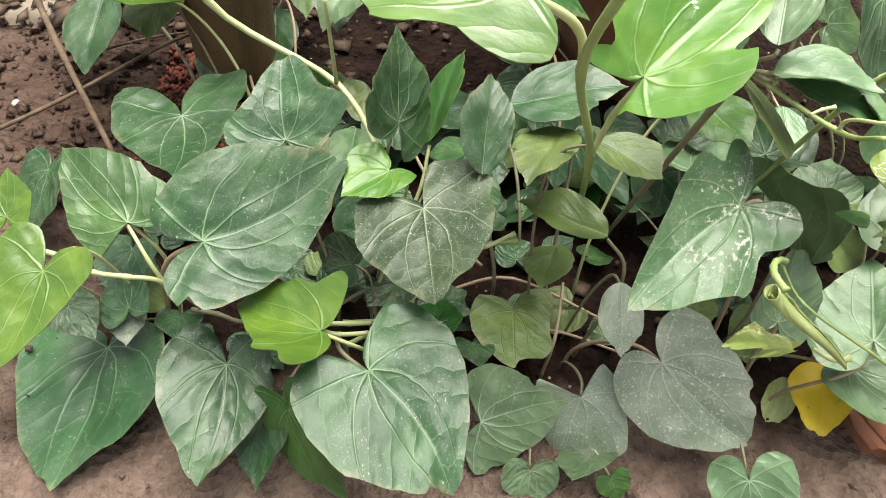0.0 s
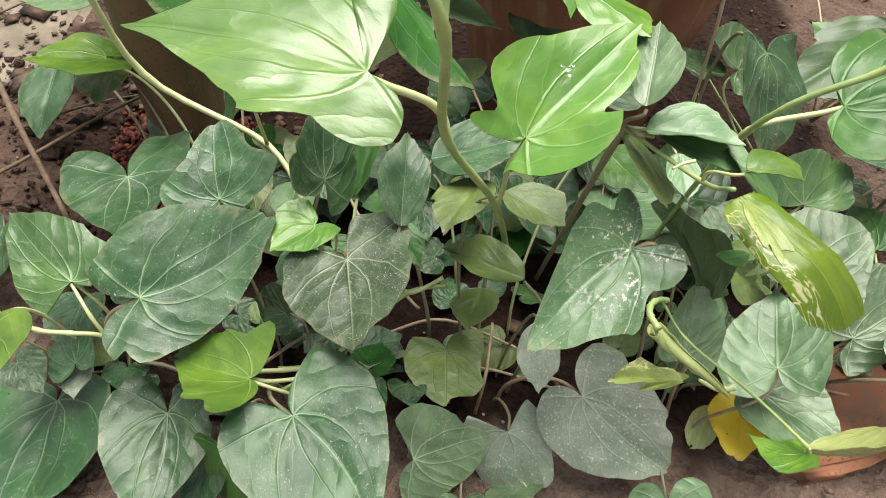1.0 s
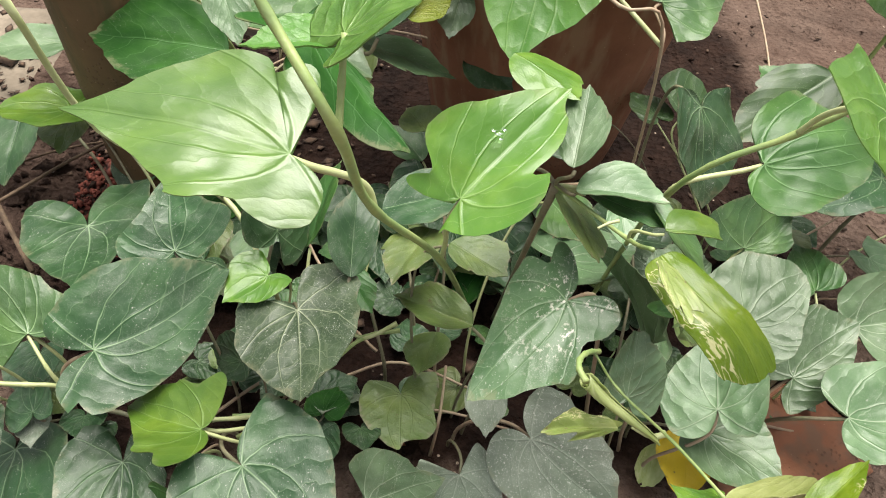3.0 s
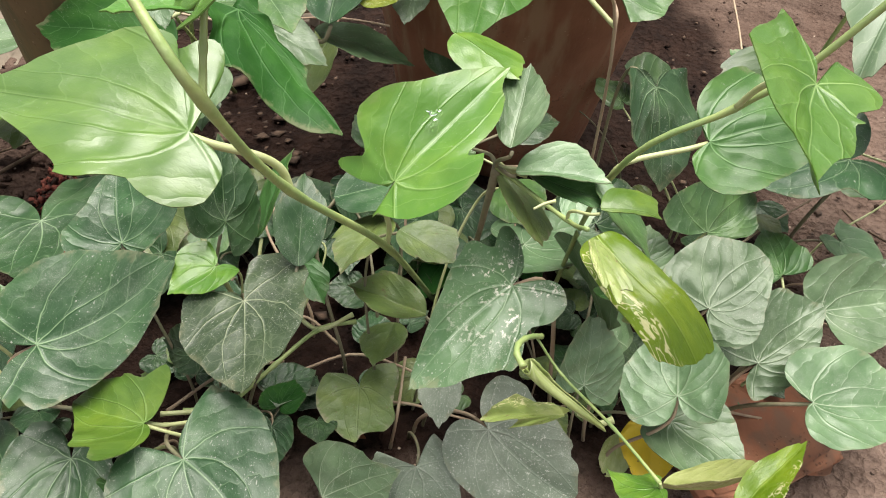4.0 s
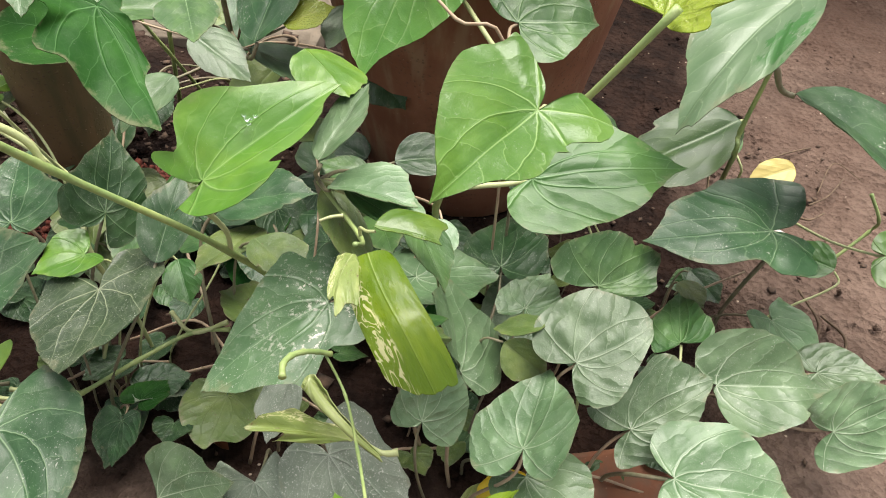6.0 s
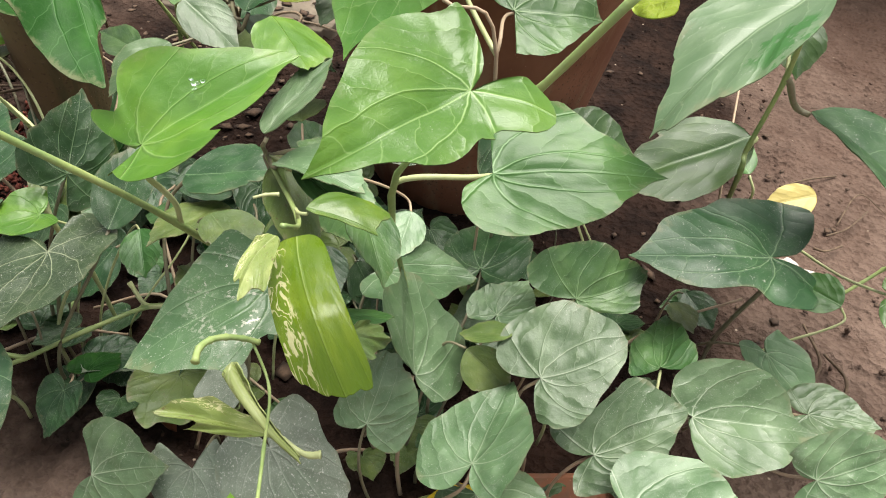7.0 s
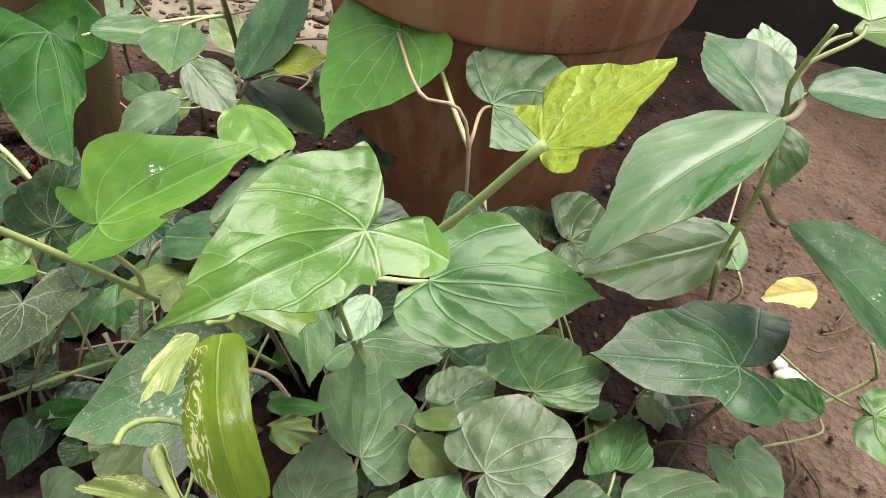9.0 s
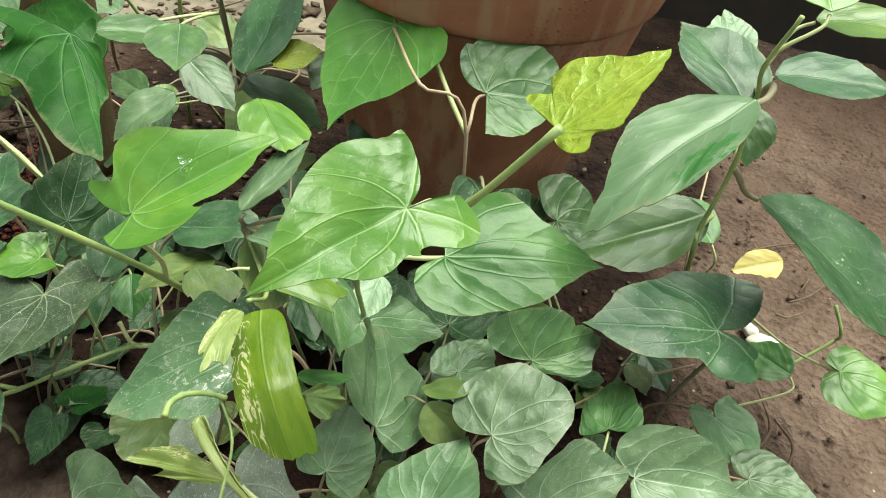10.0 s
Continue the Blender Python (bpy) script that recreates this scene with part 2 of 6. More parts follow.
def stem_material(name, a, b, rough=0.45):
    n = Nodes(name)
    at, rnd = plain_places(n)
    f = n.noise(at, 60.0, 4.0)
    g = n.noise(at, 400.0, 2.0)
    colour = n.mix(n.band(f, 0.3, 0.7), a, b)
    colour = n.mix(n.math("MULTIPLY", g, 0.25), colour, (0.5, 0.5, 0.4))
    bump = n.put("ShaderNodeBump", {"Strength": 0.4, "Distance": 0.0006, "Height": g}).outputs[0]
    return n.finish(n.put("ShaderNodeBsdfPrincipled", {"Base Color": colour, "Roughness": rough, "Normal": bump}).outputs[0])


STEM = {
    "green": stem_material("green_stem", (0.16, 0.26, 0.06), (0.28, 0.36, 0.10)),
    "pale": stem_material("pale_stem", (0.42, 0.46, 0.22), (0.33, 0.38, 0.14)),
    "old": stem_material("old_stem", (0.11, 0.115, 0.05), (0.18, 0.14, 0.08), 0.5),
    "pink": stem_material("pinkish_stem", (0.30, 0.19, 0.12), (0.36, 0.27, 0.17), 0.55),
    "dry": stem_material("dry_stem", (0.16, 0.10, 0.06), (0.26, 0.18, 0.11), 0.8),
}


def soil_material():
    n = Nodes("reddish_soil")
    at = n.put("ShaderNodeTexCoord").outputs["Object"]
    big = n.noise(at, 3.2, 4.0)
    mid = n.noise(at, 22.0, 5.0, 0.65)
    fine = n.noise(at, 240.0, 3.0, 0.7)
    crumbs = n.cells(at, 130.0)
    # Bed soil, taken to near-black: shade under the leaves is in this colour.
    dusky = n.mix(n.band(mid, 0.3, 0.7), (0.008, 0.004, 0.003), (0.030, 0.015, 0.010))
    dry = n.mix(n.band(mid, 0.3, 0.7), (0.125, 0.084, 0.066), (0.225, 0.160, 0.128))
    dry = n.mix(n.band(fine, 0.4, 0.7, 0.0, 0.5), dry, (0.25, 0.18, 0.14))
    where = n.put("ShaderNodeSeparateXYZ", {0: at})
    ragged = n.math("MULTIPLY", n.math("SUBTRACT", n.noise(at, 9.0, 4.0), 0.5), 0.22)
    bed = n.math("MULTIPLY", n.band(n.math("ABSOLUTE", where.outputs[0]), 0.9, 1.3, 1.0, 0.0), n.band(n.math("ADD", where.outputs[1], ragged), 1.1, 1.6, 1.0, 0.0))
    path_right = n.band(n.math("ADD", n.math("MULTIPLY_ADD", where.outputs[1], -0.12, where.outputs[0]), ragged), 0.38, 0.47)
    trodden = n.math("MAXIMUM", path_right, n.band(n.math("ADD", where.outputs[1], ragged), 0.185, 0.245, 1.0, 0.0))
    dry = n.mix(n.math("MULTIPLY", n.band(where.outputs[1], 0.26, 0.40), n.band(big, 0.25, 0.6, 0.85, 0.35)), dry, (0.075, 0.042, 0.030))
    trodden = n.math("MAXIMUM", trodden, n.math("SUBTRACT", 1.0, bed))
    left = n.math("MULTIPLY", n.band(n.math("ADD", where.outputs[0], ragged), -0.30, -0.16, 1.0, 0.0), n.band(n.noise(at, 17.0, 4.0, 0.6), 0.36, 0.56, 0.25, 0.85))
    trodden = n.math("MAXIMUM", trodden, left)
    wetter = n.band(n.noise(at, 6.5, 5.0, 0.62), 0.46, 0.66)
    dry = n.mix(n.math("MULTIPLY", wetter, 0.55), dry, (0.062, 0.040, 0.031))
    colour = n.mix(trodden, dusky, dry)
    colour = n.mix(n.math("MULTIPLY", n.band(crumbs, 0.0, 0.35, 1.0, 0.0), 0.35), colour, (0.04, 0.02, 0.015))
    pale = n.math("MULTIPLY", n.band(n.cells(at, 75.0), 0.06, 0.11, 1.0, 0.0), n.band(n.noise(at, 14.0), 0.56, 0.62))
    colour = n.mix(pale, colour, (0.45, 0.36, 0.28))
    tall = n.math("ADD", n.math("MULTIPLY", fine, 0.5), n.math("ADD", mid, n.math("MULTIPLY", crumbs, 0.7)))
    bump = n.put("ShaderNodeBump", {"Strength": 1.0, "Distance": 0.009, "Height": tall}).outputs[0]
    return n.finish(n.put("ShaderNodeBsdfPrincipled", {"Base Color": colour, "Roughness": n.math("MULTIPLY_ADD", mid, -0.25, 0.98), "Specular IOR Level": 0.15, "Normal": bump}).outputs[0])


def clay_material(name, a, b, stain, stains=0.5):
    n = Nodes(name)
    at = n.put("ShaderNodeTexCoord").outputs["Object"]
    big = n.noise(at, 9.0, 5.0, 0.6)
    fine = n.noise(at, 300.0, 3.0)
    sep = n.put("ShaderNodeSeparateXYZ", {0: at})
    streak_at = n.put("ShaderNodeCombineXYZ", {0: n.math("MULTIPLY", sep.outputs[0], 6.0), 1: n.math("MULTIPLY", sep.outputs[1], 6.0), 2: sep.outputs[2]}).outputs[0]
    streak = n.noise(streak_at, 9.0, 4.0)
    colour = n.mix(n.band(big, 0.35, 0.65), a, b)
    colour = n.mix(n.math("MULTIPLY", n.band(streak, 0.45, 0.65), stains), colour, stain)
    specks = n.band(n.cells(at, 240.0), 0.12, 0.34, 1.0, 0.0)
    specks = n.math("MULTIPLY", specks, n.band(n.noise(at, 11.0, 2.0), 0.47, 0.6))
    colour = n.mix(n.math("MULTIPLY", specks, 0.6), colour, (0.10, 0.055, 0.036))
    light = n.math("MULTIPLY", n.band(n.cells(at, 160.0), 0.04, 0.09, 1.0, 0.0), 0.6)
    colour = n.mix(light, colour, (0.48, 0.33, 0.22))
    tall = n.math("ADD", n.math("MULTIPLY", fine, 0.4), n.math("MULTIPLY", specks, 1.2))
    bump = n.put("ShaderNodeBump", {"Strength": 0.5, "Distance": 0.0015, "Height": tall}).outputs[0]
    return n.finish(n.put("ShaderNodeBsdfPrincipled", {"Base Color": colour, "Roughness": 0.78, "Specular IOR Level": 0.35, "Normal": bump}).outputs[0])


def grainy_material(name, a, b, rough=0.85, scale=30.0, bump_by=0.003):
    n = Nodes(name)
    at, rnd = plain_places(n)
    f = n.noise(at, scale, 5.0, 0.65)
    g = n.noise(at, scale * 9, 3.0)
    colour = n.mix(n.band(f, 0.3, 0.7), a, b)
    colour = n.mix(n.math("MULTIPLY", n.band(g, 0.45, 0.7), 0.4), colour, a)
    bump = n.put("ShaderNodeBump", {"Strength": 0.6, "Distance": bump_by, "Height": n.math("ADD", f, n.math("MULTIPLY", g, 0.4))}).outputs[0]
    return n.finish(n.put("ShaderNodeBsdfPrincipled", {"Base Color": colour, "Roughness": rough, "Normal": bump}).outputs[0])


def water_material():
    n = Nodes("water")
    return n.finish(n.put("ShaderNodeBsdfPrincipled", {"Base Color": (0.9, 1.0, 0.9, 1), "Roughness": 0.02, "IOR": 1.33, "Transmission Weight": 1.0}).outputs[0])


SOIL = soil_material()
CLAY = clay_material("terracotta", (0.185, 0.072, 0.040), (0.275, 0.122, 0.070), (0.30, 0.20, 0.12), 0.55)
CLAY_DIRTY = clay_material("weathered_terracotta", (0.15, 0.095, 0.045), (0.10, 0.068, 0.034), (0.07, 0.065, 0.03), 0.7)
CONCRETE = grainy_material("pale_concrete", (0.12, 0.098, 0.072), (0.25, 0.205, 0.155), 0.9, 14.0)
# Near-black, so that the added wall looks like an area in shadow.
SHADE_WALL = grainy_material("shade_dark_wall", (0.022, 0.017, 0.014), (0.05, 0.036, 0.028), 0.9, 8.0)
TWIG = grainy_material("dry_twig", (0.07, 0.045, 0.028), (0.16, 0.11, 0.07), 0.9, 120.0, 0.001)
RED_LITTER = grainy_material("red_litter", (0.085, 0.018, 0.012), (0.19, 0.05, 0.03), 0.9, 90.0, 0.001)
STONE = grainy_material("white_stone", (0.42, 0.38, 0.34), (0.58, 0.55, 0.50), 0.8, 60.0, 0.001)
WATER = water_material()
BRICK = clay_material("brick_clay", (0.22, 0.085, 0.045), (0.30, 0.13, 0.07), (0.17, 0.10, 0.066), 0.7)
LITTER = grainy_material("dry_leaf_litter", (0.045, 0.027, 0.018), (0.13, 0.08, 0.05), 0.9, 80.0, 0.001)


# ---- builders ----
def mesh_object(name, verts, faces, material, parent=None, label="", uvs=None, rim=None):
    me = bpy.data.meshes.new(name)
    me.from_pydata([tuple(v) for v in verts], [], faces)
    me.materials.append(material)
    me.shade_smooth()
    if uvs is not None:
        layer = me.uv_layers.new(name="UVMap")
        index = np.empty(len(me.loops), dtype=np.int32)
        me.loops.foreach_get("vertex_index", index)
        layer.data.foreach_set("uv", np.asarray(uvs, dtype=np.float32)[index].ravel())
    if rim is not None:
        me.attributes.new("rim", "FLOAT", "POINT").data.foreach_set("value", np.asarray(rim, dtype=np.float32))
    me.update()
    ob = new(name, me)
    if parent:
        ob.parent = parent
        ob.matrix_parent_inverse = parent.matrix_basis.inverted()
    if label:
        tagged(ob, label)
    return ob


def curve_through(points, steps):
    """A smooth curve through the points."""
    p = np.array(points, float)
    p = np.vstack([2 * p[0] - p[1], p, 2 * p[-1] - p[-2]])
    out = []
    for i in range(1, len(p) - 2):
        for k in range(steps):
            t = k / steps
            out.append(0.5 * (2 * p[i] + (p[i + 1] - p[i - 1]) * t + (2 * p[i - 1] - 5 * p[i] + 4 * p[i + 1] - p[i + 2]) * t * t + (3 * p[i] - 3 * p[i + 1] + p[i + 2] - p[i - 1]) * t ** 3))
    out.append(p[-2])
    return np.array(out)


def tube(name, points, r0, r1, material, parent=None, label="", sides=8, steps=6, knots=0.0):
    line = curve_through(points, steps)
    verts, faces = [], []
    ref = Vector((0.31, 0.17, 0.93))
    for i, c in enumerate(line):
        ahead = Vector(line[min(i + 1, len(line) - 1)] - line[max(i - 1, 0)]).normalized()
        a = ahead.cross(ref)
        if a.length < 0.05:
            a = ahead.cross(Vector((1, 0, 0)))
        a.normalize()
        b = ahead.cross(a)
        k = i / (len(line) - 1)
        rad = r0 + (r1 - r0) * k
        if knots and i % steps == 0:
            rad *= 1 + knots
        rad *= 1 + 0.06 * noise.noise(Vector(c) * 90)
        for s in range(sides):
            w = 2 * math.pi * s / sides
            verts.append(Vector(c) + a * rad * math.cos(w) + b * rad * math.sin(w))
    n = len(line)
    for i in range(n - 1):
        for s in range(sides):
            faces.append((i * sides + s, i * sides + (s + 1) % sides, (i + 1) * sides + (s + 1) % sides, (i + 1) * sides + s))
    faces.append(tuple(range(sides))[::-1])
    faces.append(tuple((n - 1) * sides + s for s in range(sides)))
    return mesh_object(name, verts, faces, material, parent, label)


def scroll(name, points, r0, r1, material, parent, label, turns=1.6, around=26):
    """A blade rolled up on itself along a line, with a ragged outer edge."""
    line = curve_through(points, 9)
    verts, faces, uv = [], [], []
    for i, c in enumerate(line):
        ahead = Vector(line[min(i + 1, len(line) - 1)] - line[max(i - 1, 0)]).normalized()
        a = ahead.cross(Vector((0.31, 0.17, 0.93))).normalized()
        b = ahead.cross(a)
        k = i / (len(line) - 1)
        for s in range(around):
            f = s / (around - 1)
            w = 2 * math.pi * turns * f + 0.5 * k
            ragged = 1 + 0.35 * max(0.0, f - 0.75) * (1.5 + noise.noise(Vector((k * 9, 3.1, 0.7))) * 3)
            rad = (r0 + (r1 - r0) * k) * (0.55 + 0.45 * f) * ragged * (1 + 0.10 * noise.noise(Vector((k * 6, f * 5, 1.0))))
            slip = ahead * 0.0035 * noise.noise(Vector((f * 4, 2.0, 5.0))) * (abs(2 * k - 1) ** 3)
            verts.append(Vector(c) + a * rad * math.cos(w) + b * rad * math.sin(w) + slip)
            uv.append((f - 0.5, k))
    for i in range(len(line) - 1):
        for s in range(around - 1):
            p = i * around + s
            faces.append((p, p + 1, p + around + 1, p + around))
    ob = mesh_object(name, verts, faces, material, parent, label, uv)
    thick = ob.modifiers.new("thickness", "SOLIDIFY")
    thick.thickness = 0.0005
    return ob


def bezier(p0, p1, p2, p3, n):
    t = np.linspace(0, 1, n, endpoint=False)[:, None]
    p0, p1, p2, p3 = (np.array(p, float) for p in (p0, p1, p2, p3))
    return (1 - t) ** 3 * p0 + 3 * (1 - t) ** 2 * t * p1 + 3 * (1 - t) * t * t * p2 + t ** 3 * p3


def half_outline(kind, w, yw, b, bx, waist=0.0, sharp=0.0):
    """One side of a blade, from the petiole round to the tip, as a chain of rounded arcs."""
    tip, rest = (0.0, 1.0), 1 - yw
    if kind == "heart":
        lobe, side = (bx * w, -b), (w, yw)
        inner = bezier((0.004, -0.002), (0.02, -b * 0.62), (bx * w * 0.42, -b), lobe, 10)
        end = bezier(side, (w, yw + (0.40 - 0.22 * sharp) * rest), (w * (0.24 - 0.16 * sharp), 1 - 0.27 * rest), tip, 17)
        if waist:
            neck = ((bx * w + w) * 0.5 * (1 - waist), (yw - b) * 0.5)
            return np.vstack([inner, bezier(lobe, (bx * w + 0.42 * w, -b), (neck[0] + 0.24 * w, neck[1] - 0.42 * (yw + b) * 0.5), neck, 8),
                              bezier(neck, (neck[0] - 0.06 * w, neck[1] + 0.2 * (yw + b)), (w, yw - 0.3 * (yw + b)), side, 7), end, [tip]])
        return np.vstack([inner, bezier(lobe, (bx * w + (w - bx * w) * 0.62, -b), (w, yw - (yw + b) * 0.60), side, 10), end, [tip]])
    side = (w, yw)
    if kind == "blunt":
        return np.vstack([bezier((0.004, 0.0), (w * 0.9, -0.02), (w, yw * 0.05), side, 14), bezier(side, (w, yw + 0.62 * rest), (w * 0.7, 1.0), tip, 18), [tip]])
    return np.vstack([bezier((0.004, 0.0), (w * 0.55, yw * 0.06), (w, yw * 0.42), side, 16), bezier(side, (w, yw + 0.42 * rest), (w * 0.22, 1 - 0.24 * rest), tip, 18), [tip]])


def leaf(plant, at, turn, length, left, right, droop, look_of, kind="heart", fold=0.12, wave=0.016, cup=0.0, bend=0.0, ruffle=0.0, waist=(0.0, 0.0), sharp=0.0, root=None, stalk="", seed=1, label="", thick=0.0009, bites=None, margin=((), ()), curl=0.0):
    """A leaf blade with its petiole. at: where the petiole meets the blade; turn: yaw, pitch, roll; left, right: half width, where it is widest,
    how far the lobe goes back, and how far out, all by the length; margin: swells of each side between petiole and tip; curl: how far the tip rolls under."""
    rng = np.random.default_rng(seed)
    hl, hr = half_outline(kind, *left, waist[0], sharp), half_outline(kind, *right, waist[1], sharp)
    hl, hr = (h * (1 + sum(a * np.sin(math.pi * (i + 1) * np.linspace(0, 1, len(h))) for i, a in enumerate(swell)))[:, None] if swell else h for h, swell in zip((hl, hr), margin))
    rim = np.vstack([np.c_[-hl[:, 0], hl[:, 1]][:-1], hr[::-1]])
    m = len(rim)
    k = np.linspace(0, 1, m)
    ph = rng.uniform(0, 6.28, 4)
    jag = 1 + 0.010 * np.sin(2 * math.pi * 9 * k + ph[0]) + 0.008 * np.sin(2 * math.pi * 17 * k + ph[1])
    jag = jag + ruffle * np.sin(2 * math.pi * 4.5 * k + ph[2])
    jag = jag + 0.004 * np.sin(2 * math.pi * 31 * k + ph[3])
    worn_look = look_of in ("dark", "mid", "pale", "dusty", "olive", "veined", "splash", "green")
    for _ in range(bites if bites is not None else (rng.integers(0, 4 if kind == "heart" else 2) if worn_look else 0)):
        c, wide = rng.uniform(0.12, 0.88), rng.uniform(0.008, 0.022)
        jag = jag - rng.uniform(0.03, 0.10) * np.exp(-((k - c) / wide) ** 4) * (abs(c - 0.5) > 0.05)
    if kind == "blunt":
        jag = 1 + 0.3 * (jag - 1)
    rim = rim * jag[:, None]
    sweep, reach = np.unwrap(np.arctan2(rim[:, 0], rim[:, 1])), np.hypot(rim[:, 0], rim[:, 1])
    half = len(hl) - 1
    sweep[4:half] = np.maximum.accumulate(sweep[4:half])
    sweep[half + 1:-4] = np.minimum.accumulate(sweep[half + 1:-4][::-1])[::-1]
    rim[4:half] = np.c_[reach * np.sin(sweep), reach * np.cos(sweep)][4:half]
    rim[half + 1:-4] = np.c_[reach * np.sin(sweep), reach * np.cos(sweep)][half + 1:-4]
    rings = np.r_[0.0, 0.06, np.linspace(0.14, 1.0, 13)]
    grid = rings[:, None, None] * rim[None]
    x, y = grid[..., 0], grid[..., 1]
    s = rings[:, None] + 0 * x
    z = -droop * np.clip(y, 0, None) ** 2 + fold * np.abs(x) - cup * x * x
    z = z - curl * np.clip(y - 0.62, 0, None) ** 2
    z = z + (wave if kind == "heart" or wave > 0.02 else 0.4 * wave) * s ** 3 * (np.sin(2 * math.pi * 3.3 * k + ph[2]) + 0.6 * np.sin(2 * math.pi * 7.7 * k + ph[3]))[None]
    spread = np.where(x < 0, 0.6 / left[0], 0.6 / right[0])
    ux = x * spread
    th = np.arctan2(np.abs(ux), y)
    rr = np.hypot(ux, y)
    for a, b, c in ((0.0, 0.0, 0.0), (0.80, -1.02, 0.30), (1.52, -1.05, 0.20), (2.30, -0.35, 0.0)) if kind == "heart" else ((0.0, 0.0, 0.0),):
        d = np.abs(th - (a + (b + c * rr) * rr)) * rr
        z = z - (0.005 if look_of in ("lime", "bright", "shoot", "mined", "glossy") else 0.012) * np.exp(-(d / 0.055) ** 2) * np.clip(1.3 - rr, 0, 1) * np.clip(rr * 8, 0, 1)
    off = rng.uniform(-50, 50, 2)
    lift = 0.034 if kind == "heart" and worn_look else 0.022
    for j in range(z.shape[0]):
        for i in range(m):
            z[j, i] += lift * noise.noise(Vector((x[j, i] * 3.5 + off[0], y[j, i] * 3.5 + off[1], 0))) + 0.011 * noise.noise(Vector((x[j, i] * 8 + off[1], y[j, i] * 8 + off[0], 5)))
    px = x + bend * np.clip(y, 0, None) ** 2
    top = np.stack([px, y, z], -1).reshape(-1, 3) * length
    low = top - np.array([0, 0, thick * 0.5])
    n = len(rings)
    faces = []
    for j in range(n - 1):
        for i in range(m - 1):
            a, b, c, d = j * m + i, j * m + i + 1, (j + 1) * m + i + 1, (j + 1) * m + i
            faces.append((a, d, c, b) if j else (a, d, c))
    count = n * m
    under = [tuple(v + count for v in f[::-1]) for f in faces]
    skirt = [(2 * count + i, 2 * count + m + i, 2 * count + m + i + 1, 2 * count + i + 1) for i in range(m - 1)]
    uv = np.stack([ux, y], -1).reshape(-1, 2)
    uv = np.vstack([uv, uv, uv[-m:], uv[-m:]])
    inward = s.ravel()
    inward = np.r_[inward, inward, np.ones(2 * m)]
    ob = mesh_object("leaf", np.vstack([top, low, top[-m:], low[-m:]]), faces + under + skirt, (LEAF if kind == "heart" else OVAL)[look_of], None, label, uv, inward)
    yaw, pitch, roll = (radians(v) for v in turn)
    place = Matrix.Translation(at) @ Matrix.Rotation(yaw, 4, "Z") @ Matrix.Rotation(pitch, 4, "X") @ Matrix.Rotation(roll, 4, "Y")
    ob.parent, ob.matrix_parent_inverse = plant, plant.matrix_basis.inverted()
    ob.matrix_basis = place
    if root is not None:
        stalk = stalk or ("pale" if look_of in ("mid", "bright", "lime", "green", "shoot") else "pink" if seed % 3 == 0 else "old")
        turn_m = place.to_3x3()
        start = Vector(at) - turn_m @ Vector((0, 0, 0.0028))
        back_way = turn_m @ Vector((0, -0.8, -0.25))
        end = Vector(root)
        gap = (end - start).length
        drop = end + Vector((rng.uniform(-0.12, 0.12), rng.uniform(-0.12, 0.12), 0.42)) * gap
        if end.z > start.z - 0.3 * gap:
            drop = end.lerp(start, 0.35) + Vector((0, 0, 0.06)) * gap
        arch = bezier(start, start + back_way * gap * 0.36, drop, end, 5)
        pet = tube("petiole", [Vector(v) for v in arch] + [end], 0.0004 + 0.012 * length, 0.0005 + 0.014 * length, STEM[stalk], steps=4)
        pet.parent, pet.matrix_parent_inverse = ob, (plant.matrix_basis @ ob.matrix_parent_inverse @ ob.matrix_basis).inverted()
    return ob


def plant(name, base, label, category="plant", group=""):
    ob = new(name)
    ob.empty_display_size = 0.02
    ob.matrix_basis = Matrix.Translation(base)
    return tagged(ob, label, category, group)


def lathe(name, profile, material, centre, sides=72, parent=None):
    verts, faces = [], []
    for rad, z in profile:
        for s in range(sides):
            w = 2 * math.pi * s / sides
            q = rad * (1 + 0.004 * noise.noise(Vector((math.cos(w) * 2, math.sin(w) * 2, z * 9))))
            verts.append((centre[0] + q * math.cos(w), centre[1] + q * math.sin(w), centre[2] + z))
    n = len(profile)
    for i in range(n - 1):
        for s in range(sides):
            faces.append((i * sides + s, i * sides + (s + 1) % sides, (i + 1) * sides + (s + 1) % sides, (i + 1) * sides + s))
    faces.append(tuple(range(sides))[::-1])
    faces.append(tuple((n - 1) * sides + s for s in range(sides)))
    return mesh_object(name, verts, faces, material, parent)


# ---- ground ----
def ground_height(x, y):
    near = max(0.0, 1 - max(abs(x - 0.15) - 0.6, abs(y - 0.45) - 0.6, 0) / 0.5)
    h = 0.010 * noise.noise(Vector((x * 5, y * 5, 0))) + 0.005 * noise.noise(Vector((x * 16, y * 16, 3))) + 0.0035 * noise.noise(Vector((x * 48, y * 48, 7))) + 0.002 * noise.noise(Vector((x * 110, y * 110, 9)))
    clods = max(0.0, noise.noise(Vector((x * 28, y * 28, 11)))) * 0.008
    left_bank = 0.03 * max(0.0, min(1.0, (-x - 0.12) / 0.2)) * max(0.0, min(1.0, (y - 0.25) / 0.2))
    return near * (h + clods * max(0.0, min(1.0, (y - 0.3 - 0.4 * x) / 0.3))) + left_bank * near - 0.004


